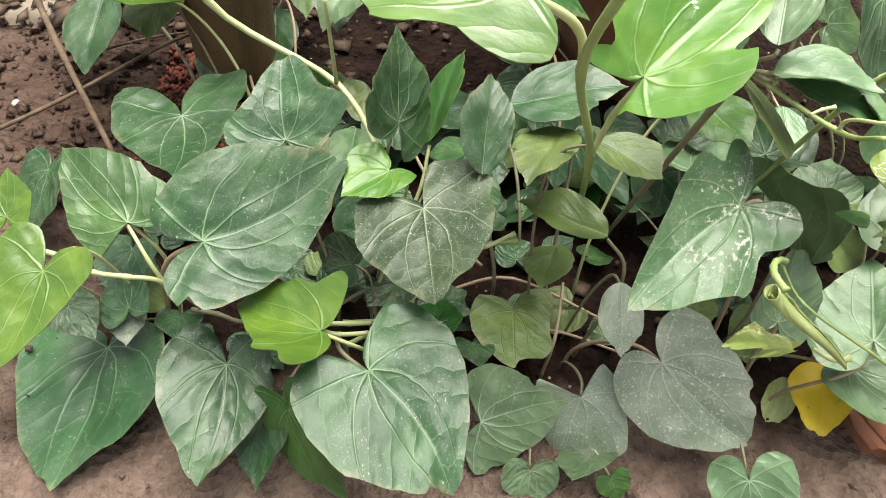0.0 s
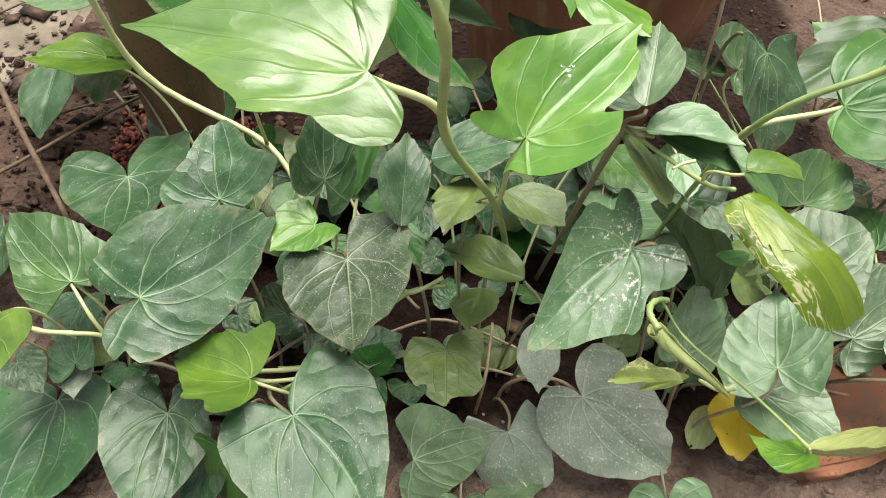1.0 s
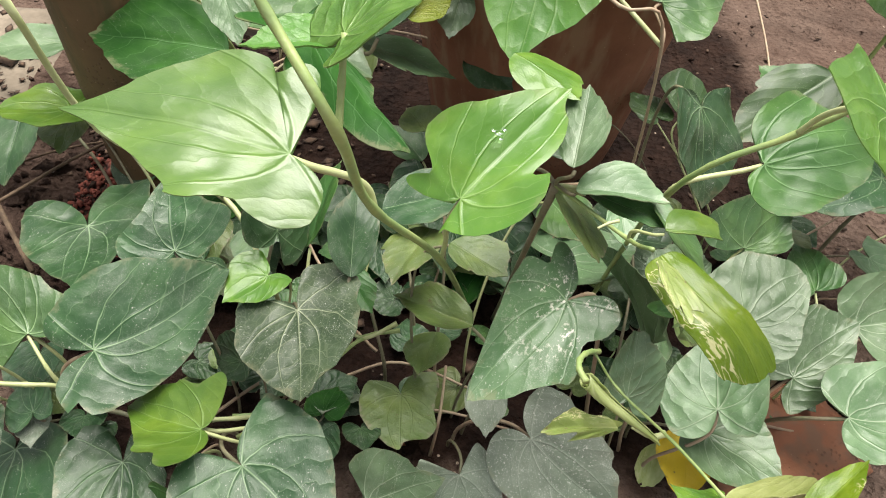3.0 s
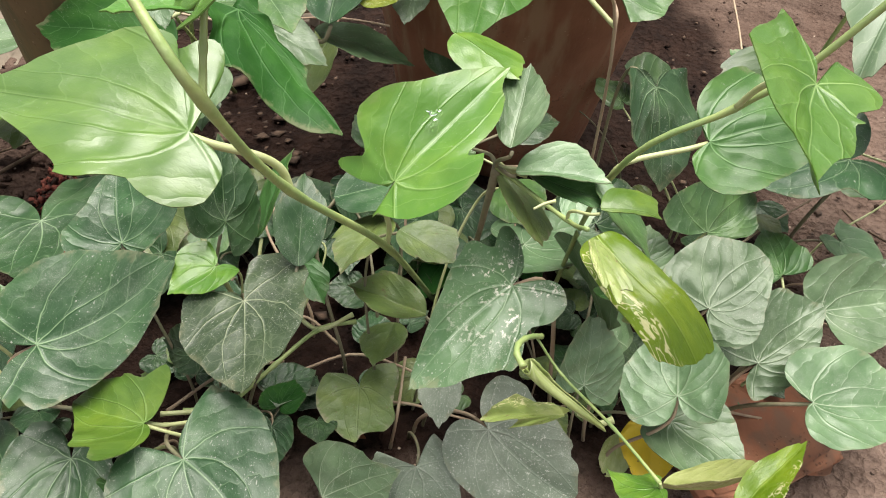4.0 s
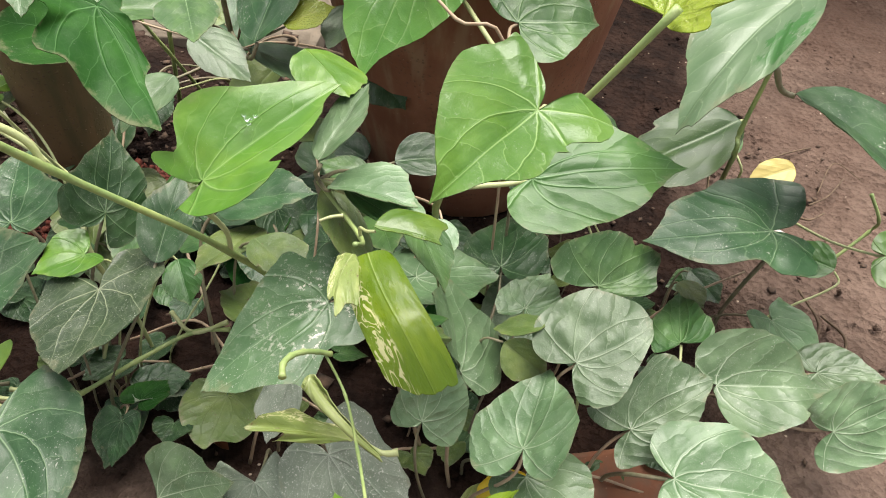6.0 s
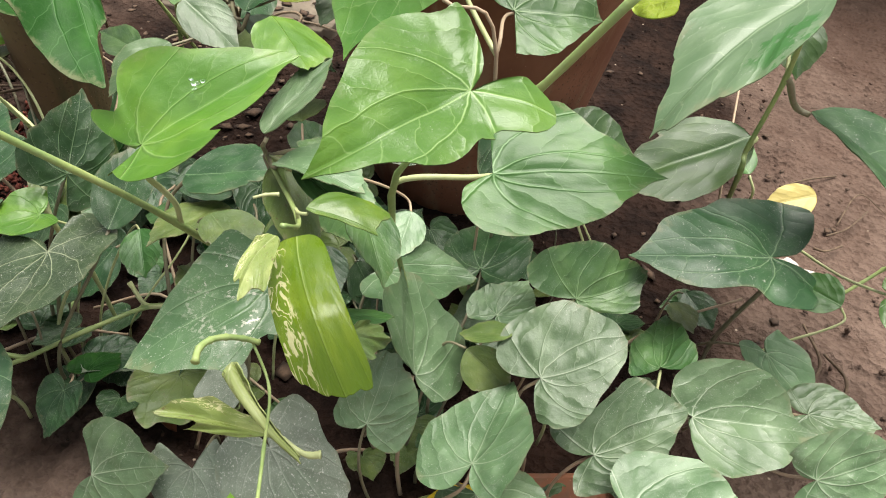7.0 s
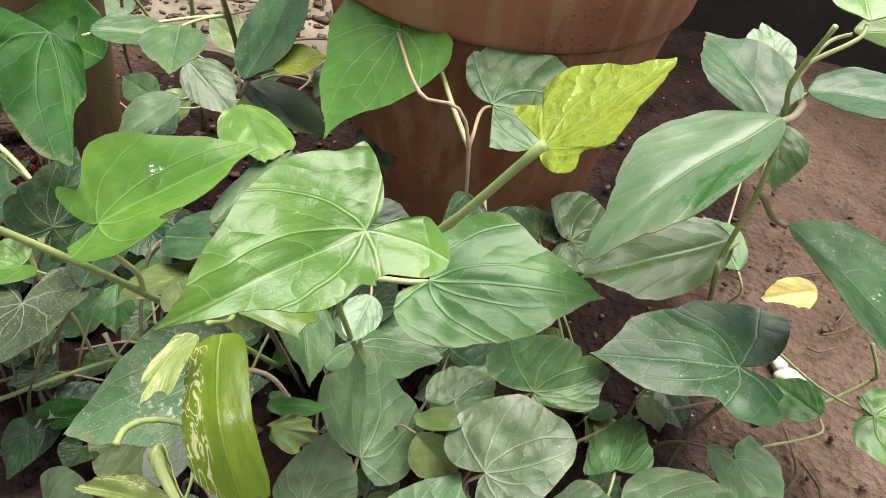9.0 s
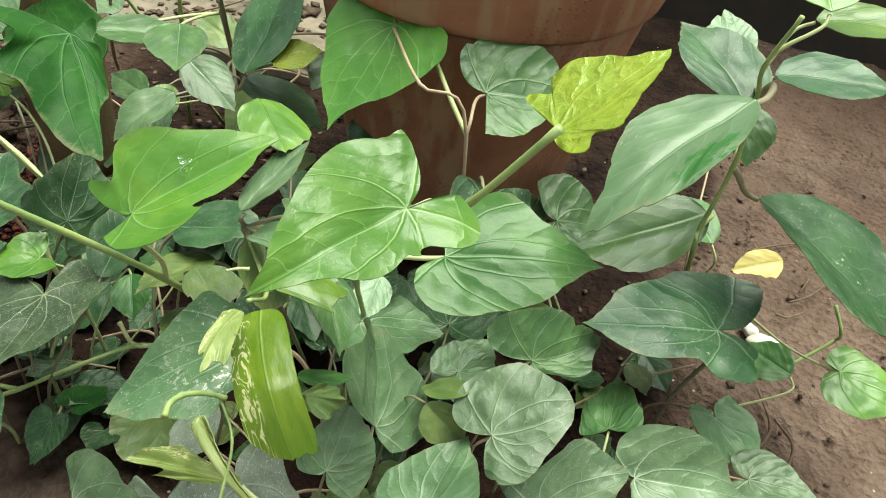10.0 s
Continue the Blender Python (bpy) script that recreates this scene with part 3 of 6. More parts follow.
def ground_sheet():
    xs = np.r_[-60, -12, -3, -1.4, np.linspace(-0.8, 1.3, 260), 2.4, 5, 15, 60]
    ys = np.r_[-60, -12, -3, -0.8, np.linspace(-0.25, 1.6, 230), 2.4, 5, 15, 60]
    verts = [(x, y, ground_height(x, y)) for y in ys for x in xs]
    w = len(xs)
    faces = [(j * w + i, j * w + i + 1, (j + 1) * w + i + 1, (j + 1) * w + i) for j in range(len(ys) - 1) for i in range(w - 1)]
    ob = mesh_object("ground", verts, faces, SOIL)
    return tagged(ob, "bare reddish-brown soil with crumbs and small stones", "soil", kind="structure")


ground_sheet()


# ---- pots ----
def flower_pot(centre, rb, rt, height, lip, lip_out, material, label):
    pot = plant("flower_pot", centre, label, "flower pot")
    body = [(rb * 0.97, 0.0), (rb, 0.004)] + [(rb + (rt - rb) * k, height * k) for k in np.linspace(0.08, 1, 10)]
    inner = [(rt * 0.9, height), (rt * 0.88, height - 0.02)]
    lathe("body", body + inner, material, centre, parent=pot)
    o = rt + lip_out
    rim = [(rt * 0.99, height - 0.002), (o - 0.004, height - 0.004), (o, height), (o + 0.001, height + 0.004), (o + 0.004, height + lip * 0.5), (o + 0.005, height + lip - 0.006), (o + 0.003, height + lip),
           (rt * 0.97, height + lip), (rt * 0.93, height + lip - 0.01), (rt * 0.91, height + 0.002)]
    lathe("rim", rim, material, centre, parent=pot)
    lathe("potting_soil", [(rt * 0.88, height + lip * 0.2), (rt * 0.89, height + lip * 0.35), (rt * 0.5, height + lip * 0.42), (0.004, height + lip * 0.44)], SOIL, centre, parent=pot)
    return pot


flower_pot((0.219, 0.622, -0.004), 0.097, 0.146, 0.285, 0.062, 0.006, CLAY, "large terracotta flower pot with a thick rim and damp stains")
flower_pot((-0.155, 0.532, 0.0), 0.034, 0.044, 0.25, 0.02, 0.003, CLAY_DIRTY, "tall slim weathered brown clay pot half hidden by leaves")

# ---- slab and wall ----
def block(name, lo, hi, material, label, category, kind="structure", rough=0.004, cuts=14):
    bm = bmesh.new()
    bmesh.ops.create_cube(bm, size=1)
    for v in bm.verts:
        v.co = Vector([lo[i] + (hi[i] - lo[i]) * (v.co[i] + 0.5) for i in range(3)])
    bmesh.ops.bevel(bm, geom=list(bm.edges), offset=min(hi[i] - lo[i] for i in range(3)) * 0.12, segments=2, affect="EDGES")
    bmesh.ops.subdivide_edges(bm, edges=[e for e in bm.edges if e.calc_length() > 0.03], cuts=cuts, use_grid_fill=True)
    for v in bm.verts:
        v.co += Vector([noise.noise(v.co * 14 + Vector((i * 9, 0, 0))) for i in range(3)]) * rough
    me = bpy.data.meshes.new(name)
    bm.to_mesh(me)
    bm.free()
    me.materials.append(material)
    me.shade_smooth()
    return tagged(new(name, me), label, category, kind=kind)


block("pavement", (-1.5, 0.79, -0.05), (0.02, 1.19, 0.022), CONCRETE, "pale worn concrete paving behind the plants", "paving")
block("pavement", (-1.5, 0.545, -0.05), (-0.29, 0.788, 0.034), CONCRETE, "pale worn concrete paving beside the bed", "paving")
# Added wall: its dark colour stands in for the shade behind the bed.
block("wall_north", (-3.0, 1.24, -0.1), (3.5, 1.36, 0.5), SHADE_WALL, "added near-black wall standing in for deep shade behind the flower bed", "wall")


# ---- plants ----
P = {}
P['vine'] = plant('climbing_vine', (0.12, 0.3, 0.0), 'climbing vine with glossy bright green heart-shaped leaves')
leaf(P['vine'], (0.1031, 0.2536, 0.2514), (-50.6, 29.2, 13.2), 0.0871, (0.345, 0.156, 0.194, 0.703), (0.471, 0.644, 0.228, 0.15), 0.162, 'bright', wave=0.012, ruffle=0.02, waist=(0.3, 0), sharp=0.6, root=(0.099, 0.277, 0.176), seed=675, fold=0.294, cup=-0.379, bend=0.006, margin=((-0.015, -0.262, -0.169, -0.136, -0.08, -0.048), (-0.203, 0.196, 0.104, 0.033, 0.123, 0.116)))
leaf(P['vine'], (0.0299, 0.1928, 0.3328), (70.2, 5.6, -12.0), 0.0958, (0.344, 0.373, 0.209, 0.67), (0.425, 0.314, 0.0, 0.615), 0.150, 'shoot', waist=(0.2, 0.1), sharp=0.8, root=(0.06, 0.204, 0.293), seed=870, fold=0.102, cup=0.055, bend=-0.049, margin=((-0.007, 0.079, -0.076, -0.042, 0.057, 0.035), (-0.009, -0.023, 0.003, -0.006, -0.01, 0.048)))
leaf(P['vine'], (0.2678, 0.2737, 0.2599), (-76.9, 7.5, 22.1), 0.0839, (0.416, 0.389, 0.0, 0.457), (0.399, 0.234, 0.182, 0.453), 0.147, 'green', sharp=0.4, root=(0.22, 0.274, 0.233), seed=543, fold=0.063, cup=0.036, bend=0.019, margin=((-0.007, -0.027, -0.004, 0.012, 0.041, -0.003), (0.012, 0.026, 0.042, 0.003, 0.014, 0.044)))
leaf(P['vine'], (0.2584, 0.2052, 0.3455), (149.1, 1.9, -23.4), 0.0755, (0.509, 0.405, 0.296, 0.247), (0.39, -0.013, 0.185, 0.715), -0.119, 'lime', waist=(0.25, 0), sharp=0.5, root=(0.26, 0.252, 0.298), seed=901, fold=0.349, cup=0.487, bend=-0.052, margin=((-0.239, 0.297, 0.051, -0.044, 0.028, 0.08), (0.128, -0.018, 0.089, 0.043, -0.035, -0.02)))
leaf(P['vine'], (0.1798, 0.4787, 0.273), (160.1, -34.6, 4.7), 0.0904, (0.568, 0.128, 0.12, 0.528), (0.565, 0.225, 0.204, 0.893), 0.052, 'lime', sharp=0.5, root=(0.252, 0.411, 0.242), seed=477, fold=0.131, cup=0.026, bend=0.005, margin=((-0.006, -0.012, -0.014, 0.036, 0.014, 0.035), (-0.012, 0.006, 0.014, -0.041, 0.011, 0.009)))
leaf(P['vine'], (0.3053, 0.2557, 0.3621), (-47.6, 36.1, -17.7), 0.0546, (0.587, 0.312, 0.0, 0.682), (0.533, 0.295, 0.107, 0.546), 0.062, 'yellow', waist=(0.2, 0.2), sharp=0.6, label='young yellow-green leaf', seed=896, fold=0.101, cup=0.03, bend=0.012, margin=((0.002, -0.012, -0.009, -0.003, -0.017, 0.021), (-0.01, 0.007, -0.024, -0.037, 0.073, 0.021)))
leaf(P['vine'], (0.2571, 0.4451, 0.256), (-76.9, 1.1, 31.1), 0.0602, (0.728, 0.438, 0.335, 0.514), (0.546, 0.288, 0.004, 0.957), 0.181, 'mid', root=(0.252, 0.411, 0.242), stalk='pink', seed=430, fold=0.128, cup=-0.003, bend=-0.055, margin=((0.047, -0.016, 0.025, -0.013, 0.01, 0.021), (-0.001, 0.013, -0.011, 0.002, 0.005, -0.01)))
leaf(P['vine'], (0.0234, 0.3369, 0.2946), (-133.5, -23.4, -21.3), 0.0877, (0.176, 0.181, 0.093, 0.77), (0.51, 0.346, 0.172, 0.728), 0.032, 'glossy', wave=0.05, ruffle=0.03, waist=(0.2, 0.2), sharp=0.5, label='glossy dark green wavy leaf', seed=140, fold=0.134, cup=0.043, bend=0.118, margin=((-0.017, 0.045, -0.061, 0.033, -0.013, 0.05), (0.042, 0.022, -0.027, -0.028, 0.037, -0.028)))
leaf(P['vine'], (0.2771, 0.3758, 0.2192), (-167.8, -44.5, -22.4), 0.0688, (0.558, 0.378, 0.177, 0.781), (0.462, 0.349, 0.199, 0.623), 0.148, 'dark', root=(0.268, 0.413, -0.004), seed=464, fold=0.104, cup=0.062, bend=-0.054, margin=((-0.001, -0.054, 0.01, 0.018, 0.019, -0.021), (0.004, 0.004, 0.009, -0.008, 0.001, 0.002)))
leaf(P['vine'], (0.137, 0.339, 0.282), (-138, -0, -4), 0.048, (0.44, 0.641, 0.02, 0.55), (0.364, 0.458, 0.02, 0.55), 0.108, 'bright', kind='ovate', fold=-.2, seed=608)
leaf(P['vine'], (-0.047, 0.454, 0.201), (81, 5, -24), 0.106, (0.344, 0.502, 0.02, 0.55), (0.367, 0.578, 0.02, 0.55), 0.137, 'glossy', kind='ovate', seed=171)
leaf(P['vine'], (0.052, 0.167, 0.396), (89, 2, 4), 0.028, (0.339, 0.446, 0.02, 0.55), (0.343, 0.493, 0.02, 0.55), 0.103, 'lime', kind='ovate', fold=.4, seed=96)
leaf(P['vine'], (0.053, 0.161, 0.403), (-62, 35, -16), 0.032, (0.613, 0.429, 0.3, 0.55), (0.516, 0.439, 0.3, 0.6), 0.157, 'lime', seed=955)
leaf(P['vine'], (-0.022, 0.352, 0.319), (-160, -31, 2), 0.043, (0.272, 0.57, 0.02, 0.55), (0.278, 0.433, 0.02, 0.55), 0.108, 'pale', kind='ovate', seed=857)
tube('stem', [(0.139, 0.373, 0), (0.099, 0.277, 0.176), (0.06, 0.204, 0.293), (0.051, 0.145, 0.382), (0.034, 0.158, 0.41), (0.016, 0.171, 0.44)], 0.0023, 0.0012, STEM['green'], P['vine'], knots=0.25)
tube('stem', [(0.051, 0.145, 0.382), (0.052, 0.153, 0.393), (0.053, 0.161, 0.403)], 0.0012, 0.0009, STEM['green'], P['vine'], knots=0.25)
tube('stem', [(0.235, 0.36, 0), (0.22, 0.274, 0.233), (0.26, 0.252, 0.298), (0.278, 0.245, 0.323), (0.306, 0.241, 0.372)], 0.0017, 0.0017, STEM['green'], P['vine'], knots=0.25)
tube('twig', [(0.262, 0.4, 0), (0.252, 0.411, 0.242), (0.216, 0.413, 0.27), (0.18, 0.474, 0.272)], 0.0012, 0.0011, STEM['pink'], P['vine'], knots=0.25)
tube('stem', [(-0.004, 0.322, -0.004), (-0.008, 0.318, 0.06), (-0.014, 0.306, 0.132), (-0.045, 0.355, 0.151), (-0.121, 0.376, 0.191), (-0.133, 0.35, 0.3)], 0.0016, 0.0022, STEM['pale'], P['vine'], knots=0.25)
tube('stem', [(-0.045, 0.355, 0.151), (-0.043, 0.312, 0.24)], 0.0012, 0.001, STEM['pale'], P['vine'], knots=0.25)
P['g1'] = plant('heart_leaf_plant', (-0.17, 0.3, 0.0), 'low plant with dark green heart-shaped leaves on soil', group='heart-leaf plants in the bed')
leaf(P['g1'], (-0.1653, 0.2765, 0.102), (55.2, 12.3, -26.0), 0.0687, (0.42, 0.24, 0.009, 0.825), (0.487, 0.253, 0.253, 0.649), 0.074, 'mid', root=(-0.157, 0.278, -0.004), seed=725, fold=0.039, cup=0.092, bend=0.128, margin=((-0.01, 0.028, 0.01, -0.033, -0.001, 0.002), (-0.006, 0.014, 0.011, -0.015, 0.009, 0.011)))
leaf(P['g1'], (-0.1125, 0.2517, 0.1196), (-74.6, 3.3, 27.3), 0.0887, (0.531, 0.038, 0.285, 0.554), (0.476, 0.122, 0.272, 0.404), -0.056, 'dark', sharp=0.3, root=(-0.162, 0.269, -0.004), seed=942, fold=0.164, cup=0.058, bend=-0.337, margin=((0.023, -0.1, 0.121, 0.087, 0.018, 0.004), (0.012, -0.054, 0.054, -0.086, -0.018, 0.007)))
leaf(P['g1'], (-0.1954, 0.2426, 0.0076), (183.6, 1.7, 19.7), 0.0965, (0.592, 0.282, 0.154, 0.15), (0.639, 0.184, 0.257, 0.743), -0.030, 'dark', root=(-0.181, 0.293, -0.004), seed=939, fold=0.139, cup=-0.047, bend=0.128, margin=((0.004, -0.071, 0.044, -0.017, -0.037, 0.012), (-0.005, 0.015, 0.021, -0.054, 0.01, 0.017)))
leaf(P['g1'], (-0.1888, 0.2222, 0.1271), (175.0, -20.5, 6.9), 0.0537, (0.531, -0.031, 0.272, 0.675), (0.554, 0.172, 0.486, 0.638), 0.013, 'bright', root=(-0.173, 0.279, -0.004), seed=350, fold=0.141, cup=0.029, bend=0.193, margin=((-0.027, 0.038, -0.018, -0.019, 0.045, -0.008), (0.002, 0.008, 0.018, 0.046, 0.045, 0.019)))
leaf(P['g1'], (-0.228, 0.267, 0.115), (6, 30, -14), 0.029, (0.525, 0.3, 0.3, 0.55), (0.591, 0.279, 0.3, 0.55), 0.052, 'bright', root=(-0.195, 0.273, -0.004), seed=201)
leaf(P['g1'], (-0.259, 0.364, 0.048), (164, -30, 26), 0.051, (0.586, 0.3, 0.3, 0.55), (0.574, 0.3, 0.3, 0.55), 0.101, 'dark', root=(-0.206, 0.343, -0.004), seed=224)
leaf(P['g1'], (-0.174, 0.251, 0.046), (22, 9, -21), 0.033, (0.586, 0.141, 0.3, 0.55), (0.529, 0.134, 0.3, 0.55), 0.11, 'dark', root=(-0.167, 0.266, -0.004), seed=80)
leaf(P['g1'], (-0.178, 0.252, 0.035), (-167, -1, -4), 0.022, (0.577, 0.157, 0.3, 0.55), (0.618, 0.12, 0.3, 0.55), 0.078, 'dusty', root=(-0.176, 0.29, -0.004), seed=268)
leaf(P['g1'], (-0.147, 0.259, 0.025), (-172, 22, -4), 0.026, (0.601, 0.197, 0.3, 0.55), (0.605, 0.192, 0.3, 0.55), 0.021, 'dark', root=(-0.161, 0.293, -0.004), seed=995)
leaf(P['g1'], (-0.183, 0.298, 0.046), (172, -5, 12), 0.037, (0.569, 0.26, 0.3, 0.55), (0.61, 0.296, 0.3, 0.55), 0.062, 'dark', root=(-0.174, 0.312, -0.004), seed=928)
leaf(P['g1'], (-0.211, 0.25, 0.046), (-132, -7, -3), 0.029, (0.542, 0.222, 0.3, 0.55), (0.552, 0.192, 0.3, 0.55), 0.083, 'dark', root=(-0.198, 0.285, -0.004), seed=27)
tube('stem', [(-0.2144, 0.256, 0.1), (-0.1995, 0.2543, 0.095), (-0.1813, 0.2477, 0.09), (-0.1634, 0.2488, 0.085), (-0.1449, 0.2524, 0.075), (-0.1314, 0.2618, 0.03)], 0.0017, 0.0014, STEM['pale'], P['g1'], knots=0.25)
tube('stem', [(-0.1449, 0.2524, 0.075), (-0.1521, 0.2583, 0.09), (-0.166, 0.2765, 0.1)], 0.0014, 0.0012, STEM['pale'], P['g1'], knots=0.2)
P['g2'] = plant('heart_leaf_plant', (-0.03, 0.26, 0.0), 'low plant with large dull green heart-shaped leaves', group='heart-leaf plants in the bed')
leaf(P['g2'], (0.0109, 0.2684, 0.1374), (-172.5, -3.7, 13.6), 0.0670, (0.637, 0.049, 0.493, 0.321), (0.641, 0.103, 0.189, 0.725), -0.128, 'veined', root=(-0.013, 0.28, -0.004), label='dull leaf with pale net veins', seed=880, fold=0.062, cup=0.078, bend=0.004, margin=((0.012, -0.023, 0.037, -0.011, 0.019, 0.017), (0.003, 0.014, 0.044, -0.013, -0.011, -0.011)))
leaf(P['g2'], (-0.0149, 0.1766, 0.1136), (-122.0, -7.5, 5.8), 0.0699, (0.665, 0.284, 0.202, 0.833), (0.673, 0.122, 0.416, 0.44), 0.087, 'dark', root=(-0.033, 0.237, -0.004), seed=511, fold=0.144, cup=0.068, bend=0.362, margin=((0.031, -0.026, 0.08, -0.013, 0.013, -0.001), (0.042, -0.015, 0.071, 0.042, 0.024, 0.009)))
leaf(P['g2'], (-0.1033, 0.21, 0.0518), (187.6, -11.3, -4.2), 0.0699, (0.417, 0.113, 0.267, 0.255), (0.586, 0.011, 0.377, 0.595), 0.019, 'dark', root=(-0.061, 0.255, -0.004), seed=975, fold=0.116, cup=0.022, bend=0.224, margin=((-0.0, -0.024, 0.019, 0.002, -0.012, 0.009), (-0.017, -0.041, 0.076, 0.043, 0.031, -0.006)))
leaf(P['g2'], (-0.0426, 0.2025, 0.1099), (69.9, -17.4, 7.6), 0.0614, (0.599, 0.304, 0.281, 0.965), (0.416, 0.513, 0.135, 0.934), 0.003, 'bright', ruffle=0.03, waist=(0.2, 0.1), root=(-0.022, 0.231, -0.004), seed=969, fold=0.316, cup=-0.409, bend=0.111, margin=((-0.032, 0.122, -0.055, 0.007, 0.066, 0.017), (-0.018, 0.048, -0.014, -0.047, 0.06, 0.02)))
leaf(P['g2'], (-0.0735, 0.3187, 0.1366), (16.3, 34.4, -6.3), 0.0494, (0.691, 0.184, 0.208, 0.503), (0.755, 0.204, 0.183, 0.431), 0.056, 'dark', root=(-0.044, 0.274, -0.004), seed=580, fold=0.147, cup=-0.038, bend=0.125, margin=((-0.041, 0.005, 0.003, 0.003, 0.043, -0.039), (-0.025, -0.088, 0.075, 0.06, 0.058, -0.077)))
leaf(P['g2'], (-0.005, 0.324, 0.151), (-1, 46, 50), 0.056, (0.583, 0.133, 0.202, 0.445), (0.498, 0.226, 0.424, 0.247), 0.095, 'dark', root=(-0.019, 0.274, -0.004), seed=175)
leaf(P['g2'], (-0.01, 0.295, 0.139), (127, 1, -1), 0.033, (0.555, 0.3, 0.303, 0.732), (0.683, 0.273, 0.2, 0.715), 0.11, 'bright', fold=.2, root=(-0.011, 0.284, -0.004), seed=165)
leaf(P['g2'], (0.012, 0.329, 0.129), (-17, 29, -51), 0.068, (0.317, 0.517, 0.02, 0.55), (0.322, 0.502, 0.02, 0.55), 0.088, 'green', kind='ovate', root=(-0.016, 0.275, -0.004), seed=522)
leaf(P['g2'], (0.044, 0.285, 0.15), (-5, 33, 19), 0.061, (0.295, 0.48, 0.02, 0.55), (0.265, 0.58, 0.02, 0.55), 0.049, 'dark', kind='ovate', root=(0.002, 0.255, -0.004), seed=575)
leaf(P['g2'], (-0.061, 0.179, 0.059), (-146, -33, 70), 0.063, (0.598, 0.296, 0.3, 0.55), (0.538, 0.3, 0.3, 0.55), 0.104, 'green', root=(-0.053, 0.237, -0.004), seed=491)
leaf(P['g2'], (-0.08, 0.19, 0.028), (175, -16, 41), 0.046, (0.56, 0.3, 0.3, 0.55), (0.533, 0.3, 0.3, 0.55), 0.065, 'dark', root=(-0.051, 0.243, -0.004), seed=498)
leaf(P['g2'], (0.024, 0.249, 0.045), (-17, -12, -5), 0.028, (0.561, 0.221, 0.3, 0.55), (0.578, 0.238, 0.3, 0.55), 0.161, 'glossy', root=(-0.009, 0.244, -0.004), seed=217)
leaf(P['g2'], (-0.028, 0.303, 0.056), (165, 17, -2), 0.035, (0.645, 0.245, 0.3, 0.55), (0.595, 0.266, 0.3, 0.55), -0.01, 'dark', root=(-0.026, 0.292, -0.004), seed=809)
leaf(P['g2'], (-0.004, 0.279, 0.045), (140, 8, -0), 0.028, (0.614, 0.228, 0.3, 0.55), (0.598, 0.262, 0.3, 0.55), 0.036, 'dark', root=(-0.01, 0.278, -0.004), seed=692)
leaf(P['g2'], (0.021, 0.227, 0.052), (176, -31, 8), 0.03, (0.54, 0.143, 0.3, 0.55), (0.56, 0.159, 0.3, 0.55), 0.138, 'dark', root=(-0.006, 0.257, -0.004), seed=180)
leaf(P['g2'], (0.03, 0.272, 0.027), (165, 40, 4), 0.036, (0.539, 0.178, 0.3, 0.55), (0.674, 0.184, 0.3, 0.55), 0.033, 'dusty', root=(0, 0.278, -0.004), seed=770)
leaf(P['g2'], (-0.033, 0.271, 0.076), (59, -13, -55), 0.032, (0.479, 0.279, 0.3, 0.55), (0.601, 0.3, 0.3, 0.55), 0.149, 'dark', root=(-0.02, 0.259, -0.004), seed=5)
leaf(P['g2'], (0.043, 0.362, 0.095), (90, -15, -10), 0.03, (0.355, 0.475, 0.02, 0.55), (0.345, 0.477, 0.02, 0.55), 0.114, 'mid', kind='ovate', root=(0.015, 0.306, -0.004), seed=806)
leaf(P['g2'], (0.009, 0.247, 0.027), (176, -11, 16), 0.039, (0.572, 0.189, 0.3, 0.55), (0.566, 0.202, 0.3, 0.55), 0.088, 'dark', root=(-0.011, 0.267, -0.004), seed=234)
leaf(P['g2'], (0.025, 0.277, 0.026), (-126, -10, 18), 0.031, (0.536, 0.228, 0.3, 0.55), (0.557, 0.27, 0.3, 0.55), 0.087, 'dark', root=(-0.015, 0.275, -0.004), seed=978)
leaf(P['g2'], (0.038, 0.321, 0.116), (-150, -11, 5), 0.039, (0.333, 0.511, 0.02, 0.55), (0.354, 0.511, 0.02, 0.55), 0.059, 'green', kind='ovate', root=(-0.006, 0.299, -0.004), seed=79)
leaf(P['g2'], (0.02, 0.266, 0.036), (-58, 1, 2), 0.031, (0.561, 0.3, 0.3, 0.55), (0.57, 0.3, 0.3, 0.55), 0.108, 'dark', root=(-0.018, 0.256, -0.004), seed=38)
tube('stem', [(-0.0427, 0.205, 0.105), (-0.0331, 0.2058, 0.1), (-0.018, 0.213, 0.09)], 0.0012, 0.0014, STEM['pale'], P['g2'], knots=0.2)
tube('stem', [(-0.0439, 0.2243, 0.08), (-0.0291, 0.2261, 0.078), (-0.0175, 0.2288, 0.075)], 0.0016, 0.0013, STEM['pale'], P['g2'], knots=0.2)
tube('stem', [(-0.1388, 0.2615, 0.03), (-0.1201, 0.2556, 0.035), (-0.1038, 0.2532, 0.03), (-0.0879, 0.2645, 0.02)], 0.0016, 0.0016, STEM['old'], P['g2'], knots=0.2)
tube('stem', [(-0.0318, 0.2243, 0.0549), (-0.0065, 0.2369, 0.0649), (0.022, 0.2649, 0.0697), (0.0504, 0.293, 0.0705), (0.077, 0.2965, 0.0745)], 0.0016, 0.0016, STEM['green'], P['g2'], knots=0.3)
tube('stem', [(-0.0348, 0.2343, 0.0651), (-0.0065, 0.2369, 0.0649)], 0.0016, 0.0016, STEM['green'], P['g2'], knots=0.3)
